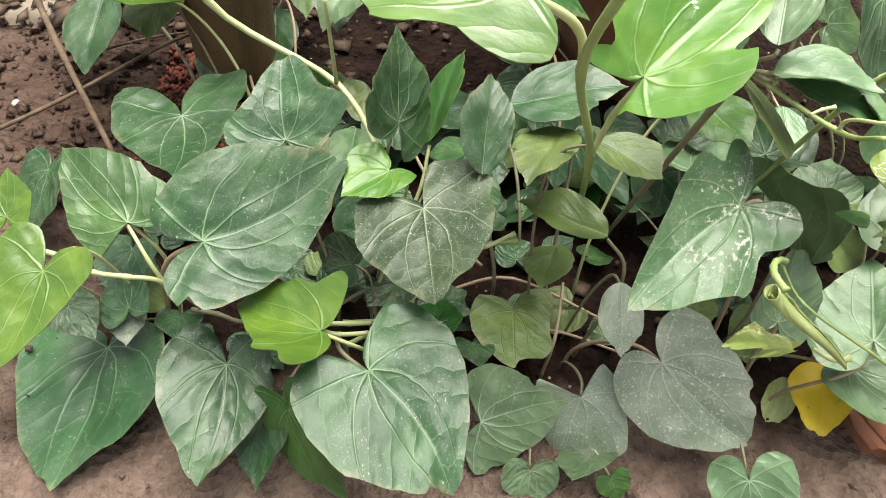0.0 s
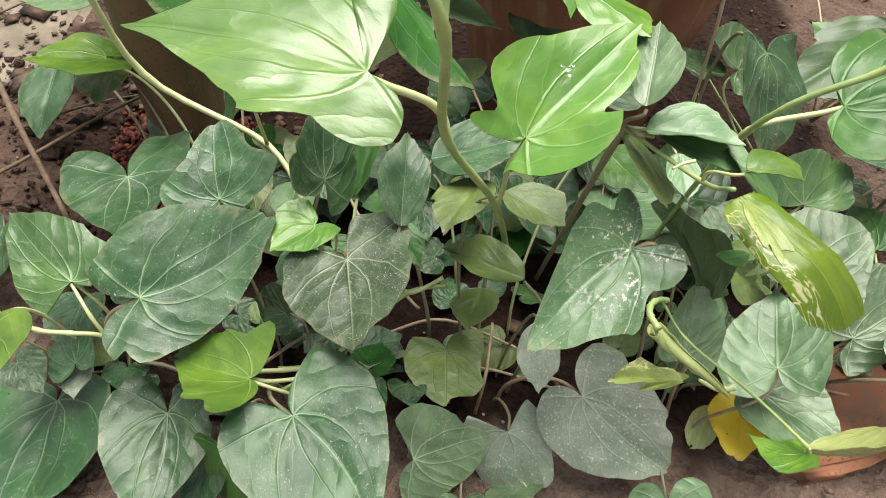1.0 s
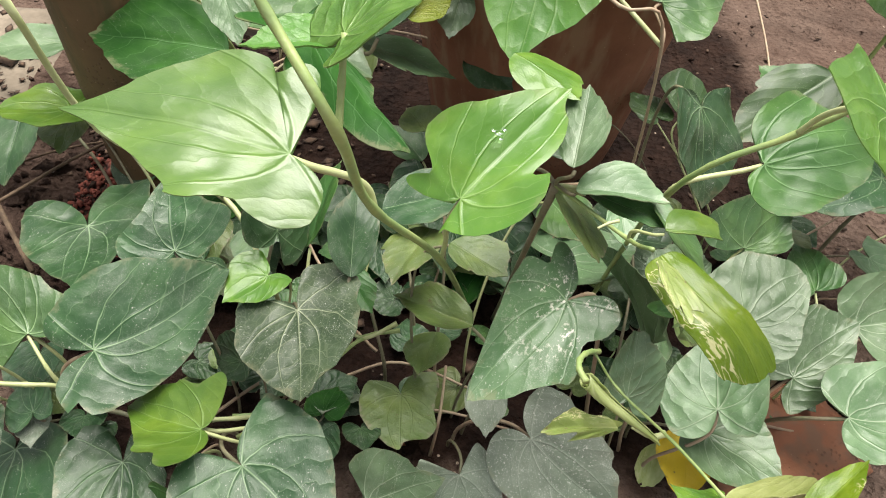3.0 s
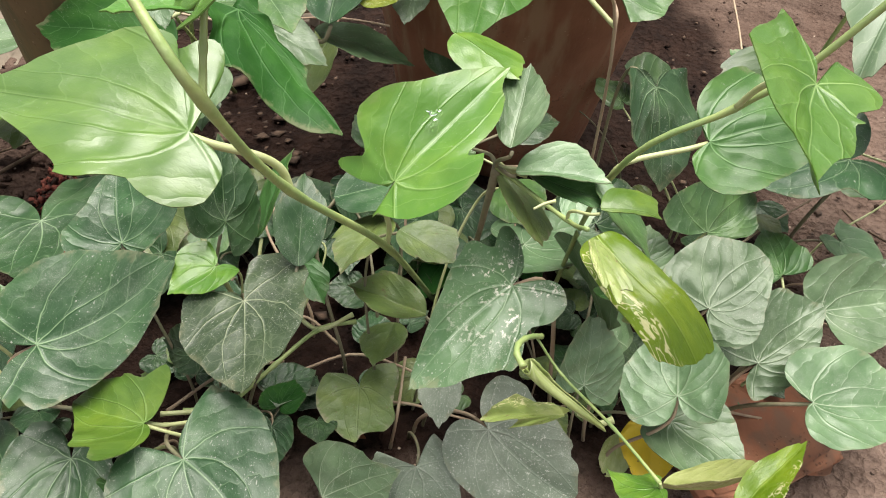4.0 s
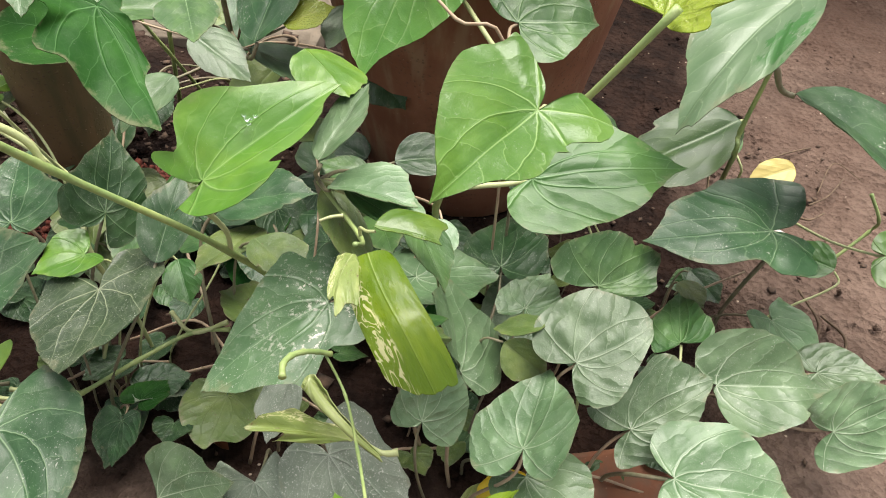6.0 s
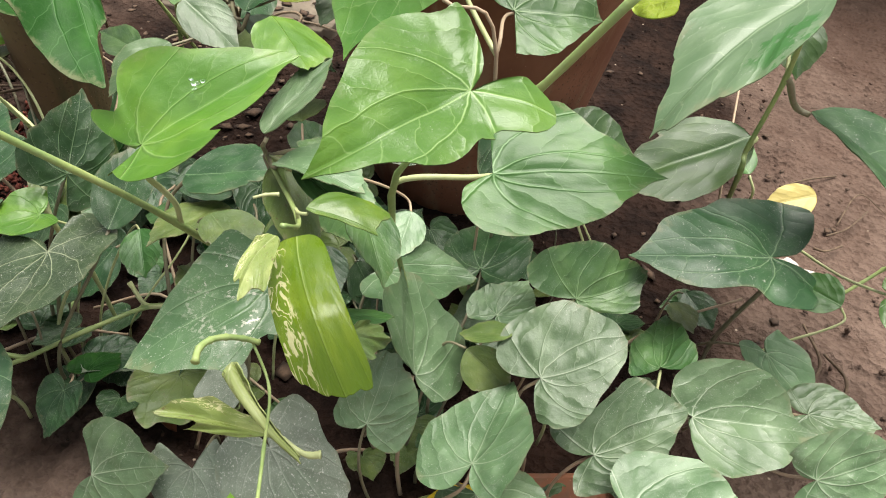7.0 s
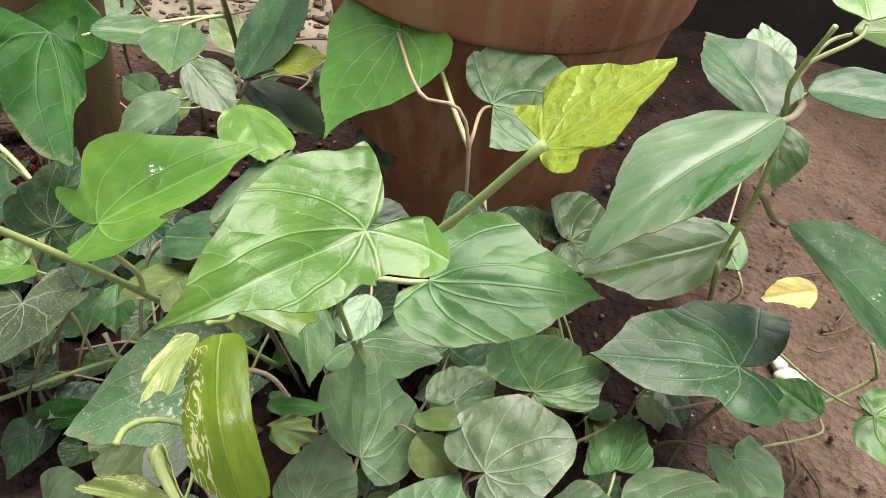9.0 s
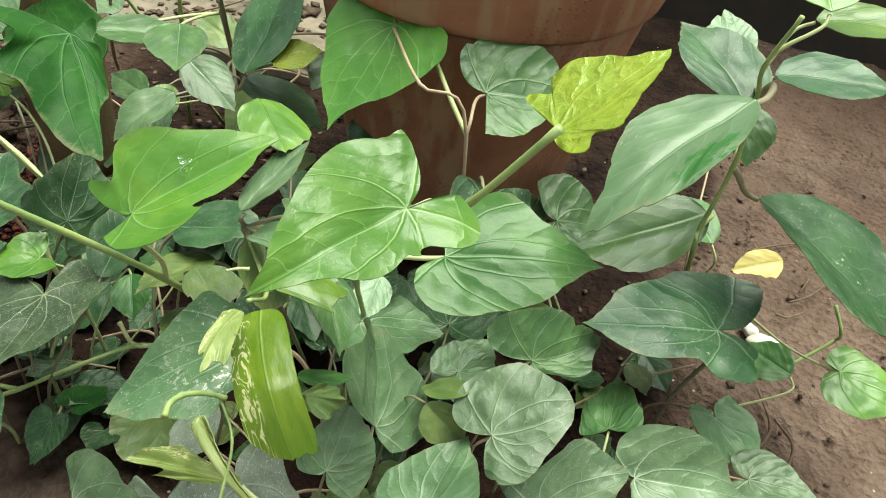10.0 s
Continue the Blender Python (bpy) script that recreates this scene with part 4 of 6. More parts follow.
tube('stem', [(0.0324, 0.3031, 0.0787), (0.0504, 0.293, 0.0705), (0.0749, 0.3004, 0.0778)], 0.0016, 0.0016, STEM['pale'], P['g2'], knots=0.3)
P['g3'] = plant('heart_leaf_plant', (0.1, 0.25, 0.0), 'low plant with dusty grey-green heart-shaped leaves', group='heart-leaf plants in the bed')
leaf(P['g3'], (0.1648, 0.2169, 0.0597), (-135.4, -23.1, 29.1), 0.0769, (0.521, 0.308, 0.292, 0.64), (0.51, 0.252, 0.25, 0.508), 0.119, 'dusty', root=(0.117, 0.247, -0.004), label='grey dusty leaf with white specks', seed=453, fold=0.14, cup=-0.032, bend=-0.137, margin=((-0.0, 0.002, 0.035, -0.021, 0.008, 0.022), (-0.008, -0.018, 0.047, 0.016, 0.03, 0.022)))
leaf(P['g3'], (0.1171, 0.2033, 0.0358), (156.7, -42.2, -2.3), 0.0504, (0.677, 0.268, 0.495, 0.197), (0.603, 0.154, 0.03, 0.878), 0.178, 'dusty', root=(0.114, 0.243, -0.004), seed=607, fold=0.096, cup=0.044, bend=-0.1, margin=((0.003, -0.023, 0.021, 0.068, -0.011, -0.044), (-0.003, 0.012, -0.001, -0.006, -0.014, -0.005)))
leaf(P['g3'], (0.0544, 0.1901, 0.0235), (-76.7, 23.6, 36.9), 0.0563, (0.609, 0.259, 0.022, 0.703), (0.586, 0.048, 0.315, 0.702), -0.020, 'pale', root=(0.064, 0.223, -0.004), seed=283, fold=0.085, cup=0.053, bend=0.084, margin=((-0.001, 0.004, -0.012, 0.004, -0.006, 0.005), (-0.013, 0.019, 0.052, -0.023, 0.014, 0.028)))
leaf(P['g3'], (0.078, 0.2672, 0.034), (-181.9, -2.8, -4.2), 0.0413, (0.693, 0.341, 0.503, 0.848), (0.773, 0.204, 0.269, 0.695), -0.056, 'olive', ruffle=0.05, root=(0.089, 0.27, -0.004), seed=376, fold=0.052, cup=0.075, bend=0.003, margin=((0.029, -0.033, 0.083, -0.022, -0.083, 0.073), (0.013, -0.066, 0.089, -0.068, 0.007, 0.001)))
leaf(P['g3'], (0.098, 0.334, 0.143), (150, 10, 17), 0.06, (0.303, 0.427, 0.02, 0.55), (0.373, 0.459, 0.02, 0.55), 0.1, 'olive', kind='ovate', root=(0.107, 0.301, -0.004), seed=220)
leaf(P['g3'], (0.064, 0.347, 0.149), (-89, 20, 6), 0.072, (0.352, 0.497, 0.02, 0.55), (0.329, 0.426, 0.02, 0.55), 0.09, 'dark', kind='ovate', root=(0.067, 0.293, -0.004), seed=640)
leaf(P['g3'], (0.107, 0.297, 0.17), (-131, 5, -0), 0.043, (0.46, 0.657, 0.02, 0.55), (0.341, 0.504, 0.02, 0.55), 0.096, 'olive', kind='ovate', root=(0.093, 0.28, -0.004), seed=898)
leaf(P['g3'], (0.124, 0.272, 0.115), (58, -5, 2), 0.062, (0.315, 0.34, 0.02, 0.55), (0.268, 0.557, 0.02, 0.55), 0.044, 'olive', kind='ovate', fold=.5, root=(0.124, 0.252, -0.004), seed=938)
leaf(P['g3'], (0.104, 0.3, 0.067), (160, 14, 12), 0.046, (0.341, 0.431, 0.02, 0.55), (0.392, 0.478, 0.02, 0.55), 0.035, 'olive', kind='ovate', root=(0.107, 0.286, -0.004), seed=534)
leaf(P['g3'], (0.135, 0.252, 0.095), (174, -8, -3), 0.048, (0.275, 0.518, 0.02, 0.55), (0.31, 0.545, 0.02, 0.55), 0.057, 'dusty', kind='ovate', root=(0.117, 0.265, -0.004), seed=581)
leaf(P['g3'], (0.121, 0.171, 0.016), (142, 39, 37), 0.033, (0.621, 0.103, 0.3, 0.55), (0.558, 0.089, 0.3, 0.55), 0.047, 'pale', root=(0.117, 0.224, -0.004), seed=675)
leaf(P['g3'], (0.085, 0.162, 0.016), (179, -49, -3), 0.029, (0.634, 0.139, 0.3, 0.55), (0.645, 0.14, 0.3, 0.55), 0.147, 'pale', root=(0.094, 0.223, -0.004), seed=116)
leaf(P['g3'], (0.136, 0.159, 0.014), (-143, -45, 24), 0.019, (0.637, 0.151, 0.3, 0.55), (0.559, 0.11, 0.3, 0.55), 0.147, 'green', root=(0.109, 0.218, -0.004), seed=476)
leaf(P['g3'], (0.049, 0.24, 0.035), (-169, 20, -7), 0.023, (0.606, 0.199, 0.3, 0.55), (0.59, 0.195, 0.3, 0.55), 0.026, 'dark', root=(0.075, 0.257, -0.004), seed=367)
leaf(P['g3'], (0.101, 0.469, 0.118), (19, -8, -14), 0.053, (0.317, 0.358, 0.02, 0.55), (0.411, 0.371, 0.02, 0.55), 0.133, 'olive', kind='ovate', root=(0.104, 0.379, -0.004), seed=276)
leaf(P['g3'], (0.177, 0.339, 0.167), (-160, 10, 16), 0.049, (0.385, 0.445, 0.02, 0.55), (0.382, 0.452, 0.02, 0.55), 0.037, 'green', kind='ovate', root=(0.13, 0.303, -0.004), seed=902)
leaf(P['g3'], (0.057, 0.428, 0.059), (100, -20, -34), 0.063, (0.415, 0.434, 0.02, 0.55), (0.356, 0.485, 0.02, 0.55), 0.113, 'dark', kind='ovate', root=(0.092, 0.345, -0.004), seed=916)
leaf(P['g3'], (0.009, 0.419, 0.069), (-66, -2, 9), 0.062, (0.348, 0.462, 0.02, 0.55), (0.355, 0.485, 0.02, 0.55), 0.1, 'dark', kind='ovate', root=(0.039, 0.335, -0.004), seed=294)
leaf(P['g3'], (0.133, 0.542, 0.048), (59, 4, -15), 0.057, (0.344, 0.413, 0.02, 0.55), (0.354, 0.433, 0.02, 0.55), 0.111, 'dark', kind='ovate', root=(0.13, 0.452, -0.004), seed=699)
leaf(P['g3'], (0.102, 0.5, 0.058), (35, 11, -9), 0.055, (0.351, 0.46, 0.02, 0.55), (0.317, 0.471, 0.02, 0.55), 0.119, 'mid', kind='ovate', root=(0.107, 0.41, -0.004), seed=345)
P['g4'] = plant('heart_leaf_plant', (0.24, 0.25, 0.0), 'low plant with speckled grey-green heart-shaped leaves', group='heart-leaf plants in the bed')
leaf(P['g4'], (0.1675, 0.2352, 0.1904), (122.4, -8.5, -24.2), 0.0790, (0.442, 0.378, 0.212, 0.583), (0.434, 0.167, 0.242, 0.689), 0.135, 'splash', waist=(0.15, 0.2), sharp=0.8, root=(0.224, 0.26, -0.004), label='dark leaf splashed with white specks', seed=81, fold=0.166, cup=-0.193, bend=-0.189, margin=((0.053, 0.08, 0.099, 0.09, 0.125, 0.045), (-0.059, -0.023, -0.03, -0.034, 0.027, 0.001)))
leaf(P['g4'], (0.218, 0.155, 0.027), (-172, -37, 15), 0.043, (0.664, 0.067, 0.418, 0.56), (0.591, -0.021, 0.392, 0.505), 0.146, 'pale', root=(0.228, 0.221, -0.004), seed=626)
leaf(P['g4'], (0.288, 0.222, 0.087), (-12, 13, -26), 0.061, (0.617, 0.155, 0.35, 0.483), (0.54, 0.3, 0.3, 0.55), 0.128, 'pale', root=(0.258, 0.222, -0.004), seed=732)
leaf(P['g4'], (0.295, 0.223, 0.049), (-137, 7, -6), 0.061, (0.615, 0.263, 0.088, 0.759), (0.541, 0.317, 0.211, 0.507), 0.058, 'pale', waist=(0,0), root=(0.254, 0.249, -0.004), seed=967)
leaf(P['g4'], (0.245, 0.2609, 0.1064), (20.2, 26.8, 57.6), 0.0719, (0.973, 0.22, 0.0, 0.457), (0.656, 0.3, 0.235, 0.434), 0.115, 'pale', root=(0.246, 0.238, -0.004), seed=573, fold=0.33, cup=0.048, bend=0.195, margin=((0.004, -0.136, 0.061, 0.073, 0.028, -0.099), (0.01, -0.043, 0.03, 0.017, 0.026, -0.01)))
leaf(P['g4'], (0.2236, 0.2252, 0.0991), (-11.1, 50.0, 22.9), 0.0442, (0.486, 0.228, 0.128, 0.592), (0.631, 0.311, 0.335, 0.733), 0.008, 'pale', root=(0.229, 0.226, -0.004), seed=928, fold=0.054, cup=0.021, bend=0.014, margin=((0.004, -0.04, 0.05, -0.061, 0.02, -0.001), (-0.003, -0.044, 0.04, -0.033, 0.019, -0.003)))
leaf(P['g4'], (0.192, 0.1745, 0.1558), (107.5, 36.5, -8.7), 0.0520, (0.122, 0.833, 0.02, 0.55), (0.184, 0.588, 0.02, 0.55), 0.103, 'crumpled', kind='ovate', wave=0.05, ruffle=0.06, seed=498, fold=0.116, cup=-0.031, bend=-0.039, margin=((-0.024, -0.004, 0.058, -0.085, 0.034, 0.005), (0.019, -0.15, 0.04, -0.026, 0.021, 0.032)))
leaf(P['g4'], (0.2116, 0.1119, 0.207), (67.9, -34.7, 26.5), 0.0223, (0.688, 0.332, 0.289, 0.618), (0.338, 0.197, 0.02, 0.701), -0.265, 'bright', root=(0.211, 0.111, 0.212), seed=493, fold=0.097, cup=0.149, bend=0.133, margin=((0.023, -0.009, -0.012, 0.005, 0.008, -0.001), (-0.028, 0.041, -0.022, 0.004, 0.01, -0.01)))
leaf(P['g4'], (0.2161, 0.1151, 0.2001), (-117.3, 20.6, -43.1), 0.0414, (0.357, 0.492, 0.02, 0.55), (0.277, 0.284, 0.02, 0.55), -0.408, 'wilted', kind='ovate', fold=0.487, seed=854, cup=0.008, bend=-0.017, margin=((0.023, -0.038, -0.022, 0.001, 0.005, 0.014), (-0.016, 0.025, -0.017, 0.013, -0.003, -0.001)))
leaf(P['g4'], (0.2366, 0.0956, 0.2193), (-57.0, 18.4, -31.8), 0.0407, (0.187, 0.465, 0.02, 0.55), (0.324, 0.38, 0.02, 0.55), -0.030, 'mined', kind='ovate', fold=0.395, seed=500, cup=0.042, bend=0.009, margin=((-0.021, -0.032, 0.031, 0.008, 0.012, 0.015), (-0.032, 0.05, 0.01, -0.046, -0.001, 0.014)))
leaf(P['g4'], (0.268, 0.385, 0.08), (1, 8, -18), 0.061, (0.519, 0.3, 0.3, 0.55), (0.625, 0.3, 0.3, 0.55), 0.161, 'dark', root=(0.253, 0.296, -0.004), seed=994)
leaf(P['g4'], (0.204, 0.354, 0.09), (-76, -0, -12), 0.065, (0.564, 0.3, 0.3, 0.55), (0.651, 0.3, 0.3, 0.55), 0.062, 'pale', root=(0.208, 0.293, -0.004), seed=221)
leaf(P['g4'], (0.286, 0.329, 0.097), (-24, 8, -11), 0.041, (0.576, 0.195, 0.3, 0.55), (0.57, 0.236, 0.3, 0.55), 0.119, 'pale', root=(0.255, 0.273, -0.004), seed=395)
leaf(P['g4'], (0.297, 0.298, 0.116), (74, -22, 10), 0.039, (0.339, 0.523, 0.02, 0.55), (0.327, 0.516, 0.02, 0.55), 0.109, 'olive', kind='ovate', root=(0.279, 0.268, -0.004), seed=402)
leaf(P['g4'], (0.271, 0.288, 0.106), (-107, -30, 42), 0.041, (0.342, 0.466, 0.02, 0.55), (0.39, 0.415, 0.02, 0.55), 0.134, 'olive', kind='ovate', fold=.3, root=(0.241, 0.271, -0.004), seed=307)
leaf(P['g4'], (0.174, 0.363, 0.046), (43, -9, 3), 0.032, (0.561, 0.191, 0.3, 0.55), (0.578, 0.19, 0.3, 0.55), 0.143, 'dark', root=(0.219, 0.291, -0.004), seed=737)
leaf(P['g4'], (0.202, 0.384, 0.096), (-25, 17, 2), 0.032, (0.542, 0.261, 0.3, 0.55), (0.551, 0.243, 0.3, 0.55), 0.101, 'dark', root=(0.218, 0.299, -0.004), seed=108)
leaf(P['g4'], (0.216, 0.249, 0.015), (-146, 18, -6), 0.023, (0.644, 0.204, 0.3, 0.55), (0.546, 0.189, 0.3, 0.55), 0.043, 'olive', root=(0.223, 0.259, -0.004), seed=909)
leaf(P['g4'], (0.245, 0.259, 0.015), (175, 12, 13), 0.019, (0.57, 0.14, 0.3, 0.55), (0.594, 0.149, 0.3, 0.55), 0.056, 'olive', root=(0.243, 0.265, -0.004), seed=875)
tube('stem', [(0.174, 0.198, 0.195), (0.187, 0.183, 0.182), (0.201, 0.143, 0.2), (0.211, 0.111, 0.212)], 0.0007, 0.0008, STEM['green'], P['g4'], knots=0.25)
tube('twig', [(0.1613, 0.17, 0.2112), (0.1595, 0.1776, 0.2101), (0.1613, 0.1844, 0.208), (0.1658, 0.1901, 0.2046), (0.1714, 0.1947, 0.1998), (0.1771, 0.1984, 0.1942)], 0.0017, 0.0013, STEM['green'], P['g4'], knots=0.25)
scroll('rolled_leaf', [(0.168, 0.183, 0.191), (0.178, 0.175, 0.185), (0.194, 0.165, 0.177), (0.208, 0.161, 0.165)], 0.0046, 0.0014, LEAF['wilted'], P['g4'], 'wilted pale rolled leaf')
tube('bud', [(0.1968, 0.1705, 0.1632), (0.2052, 0.1677, 0.1596), (0.2108, 0.1673, 0.1586), (0.2159, 0.1685, 0.1593)], 0.0009, 0.0021, STEM['pale'], P['g4'], knots=0.1)
P['g5'] = plant('heart_leaf_plant', (0.36, 0.27, 0.0), 'dense low plant with grey-green rounded heart leaves', group='heart-leaf plants in the bed')
leaf(P['g5'], (0.3351, 0.3392, 0.1179), (-70.3, 3.6, 34.8), 0.0539, (0.656, 0.276, 0.58, 0.648), (0.341, 0.524, 0.047, 0.478), 0.098, 'mid', root=(0.335, 0.3, -0.004), seed=788, fold=0.12, cup=-0.096, bend=-0.274, margin=((0.023, 0.045, 0.025, 0.02, 0.049, 0.021), (-0.139, -0.12, 0.14, 0.12, -0.082, -0.103)))
leaf(P['g5'], (0.3191, 0.2764, 0.1089), (-74.0, 14.4, 17.3), 0.0575, (0.814, 0.317, 0.438, 0.361), (0.579, 0.249, 0.125, 0.69), 0.062, 'pale', root=(0.327, 0.271, -0.004), seed=963, fold=0.078, cup=0.049, bend=-0.233, margin=((0.001, -0.054, 0.014, -0.038, 0.004, -0.012), (-0.011, 0.004, 0.015, -0.015, 0.028, -0.016)))
leaf(P['g5'], (0.4218, 0.2928, 0.0809), (-80.1, -3.8, 25.5), 0.0912, (0.418, 0.367, 0.17, 0.498), (0.384, 0.262, 0.039, 0.393), 0.099, 'pale', root=(0.37, 0.282, -0.004), seed=983, fold=0.237, cup=-0.123, bend=0.011, margin=((0.007, 0.027, 0.016, 0.038, 0.024, 0.044), (-0.007, -0.029, -0.006, 0.008, 0.026, 0.033)))
leaf(P['g5'], (0.3846, 0.2197, 0.0766), (-94.3, -9.7, 6.0), 0.0843, (0.515, 0.294, 0.199, 0.484), (0.419, 0.186, 0.14, 0.652), 0.010, 'pale', root=(0.356, 0.254, -0.004), seed=928, fold=0.185, cup=-0.02, bend=-0.135, margin=((0.003, -0.021, 0.041, 0.024, -0.002, 0.011), (-0.014, 0.011, 0.01, -0.013, -0.009, 0.002)))
leaf(P['g5'], (0.3628, 0.257, 0.0685), (-69.8, 22.9, 22.5), 0.0619, (0.521, 0.408, 0.347, 0.746), (0.394, 0.302, 0.313, 0.776), 0.068, 'pale', root=(0.347, 0.257, -0.004), seed=369, fold=0.125, cup=-0.002, bend=-0.097, margin=((-0.005, -0.144, 0.109, 0.081, -0.031, -0.082), (-0.005, -0.008, -0.0, 0.001, 0.005, 0.0)))
leaf(P['g5'], (0.294, 0.378, 0.042), (115, 1, -20), 0.046, (0.628, 0.3, 0.3, 0.55), (0.642, 0.3, 0.308, 0.866), 0.018, 'pale', root=(0.343, 0.324, -0.004), seed=589)
leaf(P['g5'], (0.4004, 0.3249, 0.0837), (-5.5, 1.8, -26.8), 0.0541, (0.399, 0.314, 0.144, 0.802), (0.437, 0.313, 0.032, 0.7), 0.111, 'mid', root=(0.375, 0.274, -0.004), seed=178, fold=0.116, cup=0.019, bend=-0.021, margin=((-0.014, 0.026, -0.004, -0.012, 0.003, -0.013), (-0.026, 0.032, -0.016, -0.042, 0.035, 0.04)))
P['g6'] = plant('heart_leaf_plant', (0.42, 0.4, 0.0), 'low plant with a dark veined heart leaf beside bare soil', group='heart-leaf plants in the bed')
leaf(P['g6'], (0.4628, 0.3981, 0.1368), (109.8, 8.0, -6.8), 0.1030, (0.477, 0.185, 0.276, 0.81), (0.501, 0.205, 0.453, 0.593), 0.118, 'dark', sharp=0.3, root=(0.458, 0.401, -0.004), seed=338, fold=0.041, cup=0.052, bend=0.027, margin=((-0.188, 0.041, 0.072, 0.005, 0.174, 0.095), (0.028, -0.015, -0.042, -0.104, -0.033, 0.022)))
leaf(P['g6'], (0.333, 0.497, 0.118), (-65, -8, 30), 0.055, (0.769, 0.242, 0.309, 0.729), (0.498, 0.244, 0.3, 0.55), 0.151, 'mid', root=(0.367, 0.437, -0.004), seed=191)
leaf(P['g6'], (0.556, 0.447, 0.058), (47, -8, -25), 0.05, (0.417, 0.436, 0.02, 0.55), (0.382, 0.453, 0.02, 0.55), 0.115, 'green', kind='ovate', root=(0.492, 0.411, -0.004), seed=661)
leaf(P['g6'], (0.421, 0.415, 0.056), (-156, 7, 3), 0.033, (0.37, 0.45, 0.02, 0.55), (0.345, 0.452, 0.02, 0.55), 0.062, 'olive', kind='ovate', root=(0.415, 0.418, -0.004), seed=459)
leaf(P['g6'], (0.434, 0.438, 0.047), (-144, -5, 15), 0.038, (0.406, 0.508, 0.02, 0.55), (0.364, 0.539, 0.02, 0.55), 0.074, 'dark', kind='ovate', root=(0.419, 0.428, -0.004), seed=479)
leaf(P['g6'], (0.493, 0.389, 0.048), (-136, -11, -12), 0.056, (0.629, 0.3, 0.2, 0.792), (0.529, 0.3, 0.3, 0.55), 0.083, 'pale', root=(0.442, 0.406, -0.004), seed=362)
leaf(P['g6'], (0.509, 0.281, 0.059), (-70, 19, 44), 0.065, (0.459, 0.3, 0.2, 0.707), (0.465, 0.3, 0.3, 0.55), 0.135, 'pale', root=(0.445, 0.341, -0.004), seed=972)
leaf(P['g6'], (0.518, 0.341, 0.048), (-97, 15, 3), 0.047, (0.551, 0.3, 0.3, 0.55), (0.518, 0.3, 0.3, 0.55), 0.099, 'pale', root=(0.45, 0.375, -0.004), seed=171)
leaf(P['g6'], (0.253, 0.535, 0.095), (89, 2, -23), 0.02, (0.648, 0.155, 0.3, 0.55), (0.641, 0.187, 0.3, 0.55), 0.088, 'pale', root=(0.326, 0.482, -0.004), seed=181)
leaf(P['g6'], (0.307, 0.499, 0.116), (26, 9, 5), 0.036, (0.578, 0.248, 0.3, 0.55), (0.531, 0.278, 0.3, 0.55), 0.122, 'mid', root=(0.372, 0.436, -0.004), seed=392)
P['g7'] = plant('heart_leaf_plant', (-0.1, 0.4, 0.0), 'low plant with worn green leaves beside red litter', group='heart-leaf plants in the bed')
leaf(P['g7'], (-0.1598, 0.3864, 0.0873), (-160.8, 7.1, 5.1), 0.0848, (0.62, -0.141, 0.464, 0.46), (0.57, -0.063, 0.456, 0.732), -0.197, 'dark', root=(-0.131, 0.411, -0.004), seed=801, fold=0.153, cup=-0.013, bend=0.108, margin=((-0.019, 0.026, 0.067, -0.032, 0.072, -0.011), (-0.002, 0.009, 0.038, 0.011, -0.004, 0.001)))
leaf(P['g7'], (-0.193, 0.49, 0.118), (104, 11, 11), 0.061, (0.587, 0.294, 0.3, 0.55), (0.58, 0.3, 0.3, 0.55), 0.074, 'bright', root=(-0.127, 0.444, -0.004), seed=42)
leaf(P['g7'], (-0.201, 0.506, 0.097), (179, -5, 12), 0.043, (0.577, 0.279, 0.3, 0.55), (0.613, 0.3, 0.3, 0.55), 0.025, 'olive', root=(-0.145, 0.462, -0.004), seed=296)
leaf(P['g7'], (-0.227, 0.614, 0.1), (97, 2, -4), 0.081, (0.352, 0.483, 0.02, 0.55), (0.337, 0.521, 0.02, 0.55), 0.084, 'pale', kind='ovate', root=(-0.173, 0.542, -0.004), seed=914)
leaf(P['g7'], (-0.257, 0.539, 0.079), (172, -18, 10), 0.076, (0.333, 0.444, 0.02, 0.55), (0.354, 0.456, 0.02, 0.55), 0.125, 'dark', kind='ovate', root=(-0.182, 0.489, -0.004), seed=329)
leaf(P['g7'], (-0.124, 0.55, 0.088), (108, 1, -6), 0.06, (0.37, 0.415, 0.02, 0.55), (0.329, 0.436, 0.02, 0.55), 0.015, 'dark', kind='ovate', root=(-0.096, 0.472, -0.004), seed=129)
leaf(P['g7'], (-0.159, 0.535, 0.049), (171, -22, -3), 0.064, (0.363, 0.452, 0.02, 0.55), (0.348, 0.429, 0.02, 0.55), 0.093, 'dark', kind='ovate', root=(-0.124, 0.477, -0.004), seed=72)
leaf(P['g7'], (-0.04, 0.414, 0.058), (176, -1, -2), 0.048, (0.366, 0.429, 0.02, 0.55), (0.362, 0.435, 0.02, 0.55), 0.06, 'mid', kind='ovate', root=(-0.072, 0.42, -0.004), seed=988)
P['whorl'] = plant('shrub_seedling', (0.16, 0.36, 0.0), 'seedling with grey-green oval leaves and insect-mined shoots')
leaf(P['whorl'], (0.1604, 0.2633, 0.2648), (-17.1, 16.8, -25.6), 0.0572, (0.236, 0.6, 0.02, 0.55), (0.286, 0.448, 0.02, 0.55), 0.072, 'pale', kind='ovate', root=(0.157, 0.273, 0.243), seed=304, fold=0.12, cup=0.003, bend=-0.04, margin=((0.023, -0.035, 0.009, 0.007, -0.007, 0.007), (-0.01, 0.014, 0.002, -0.009, 0.004, 0.001)))
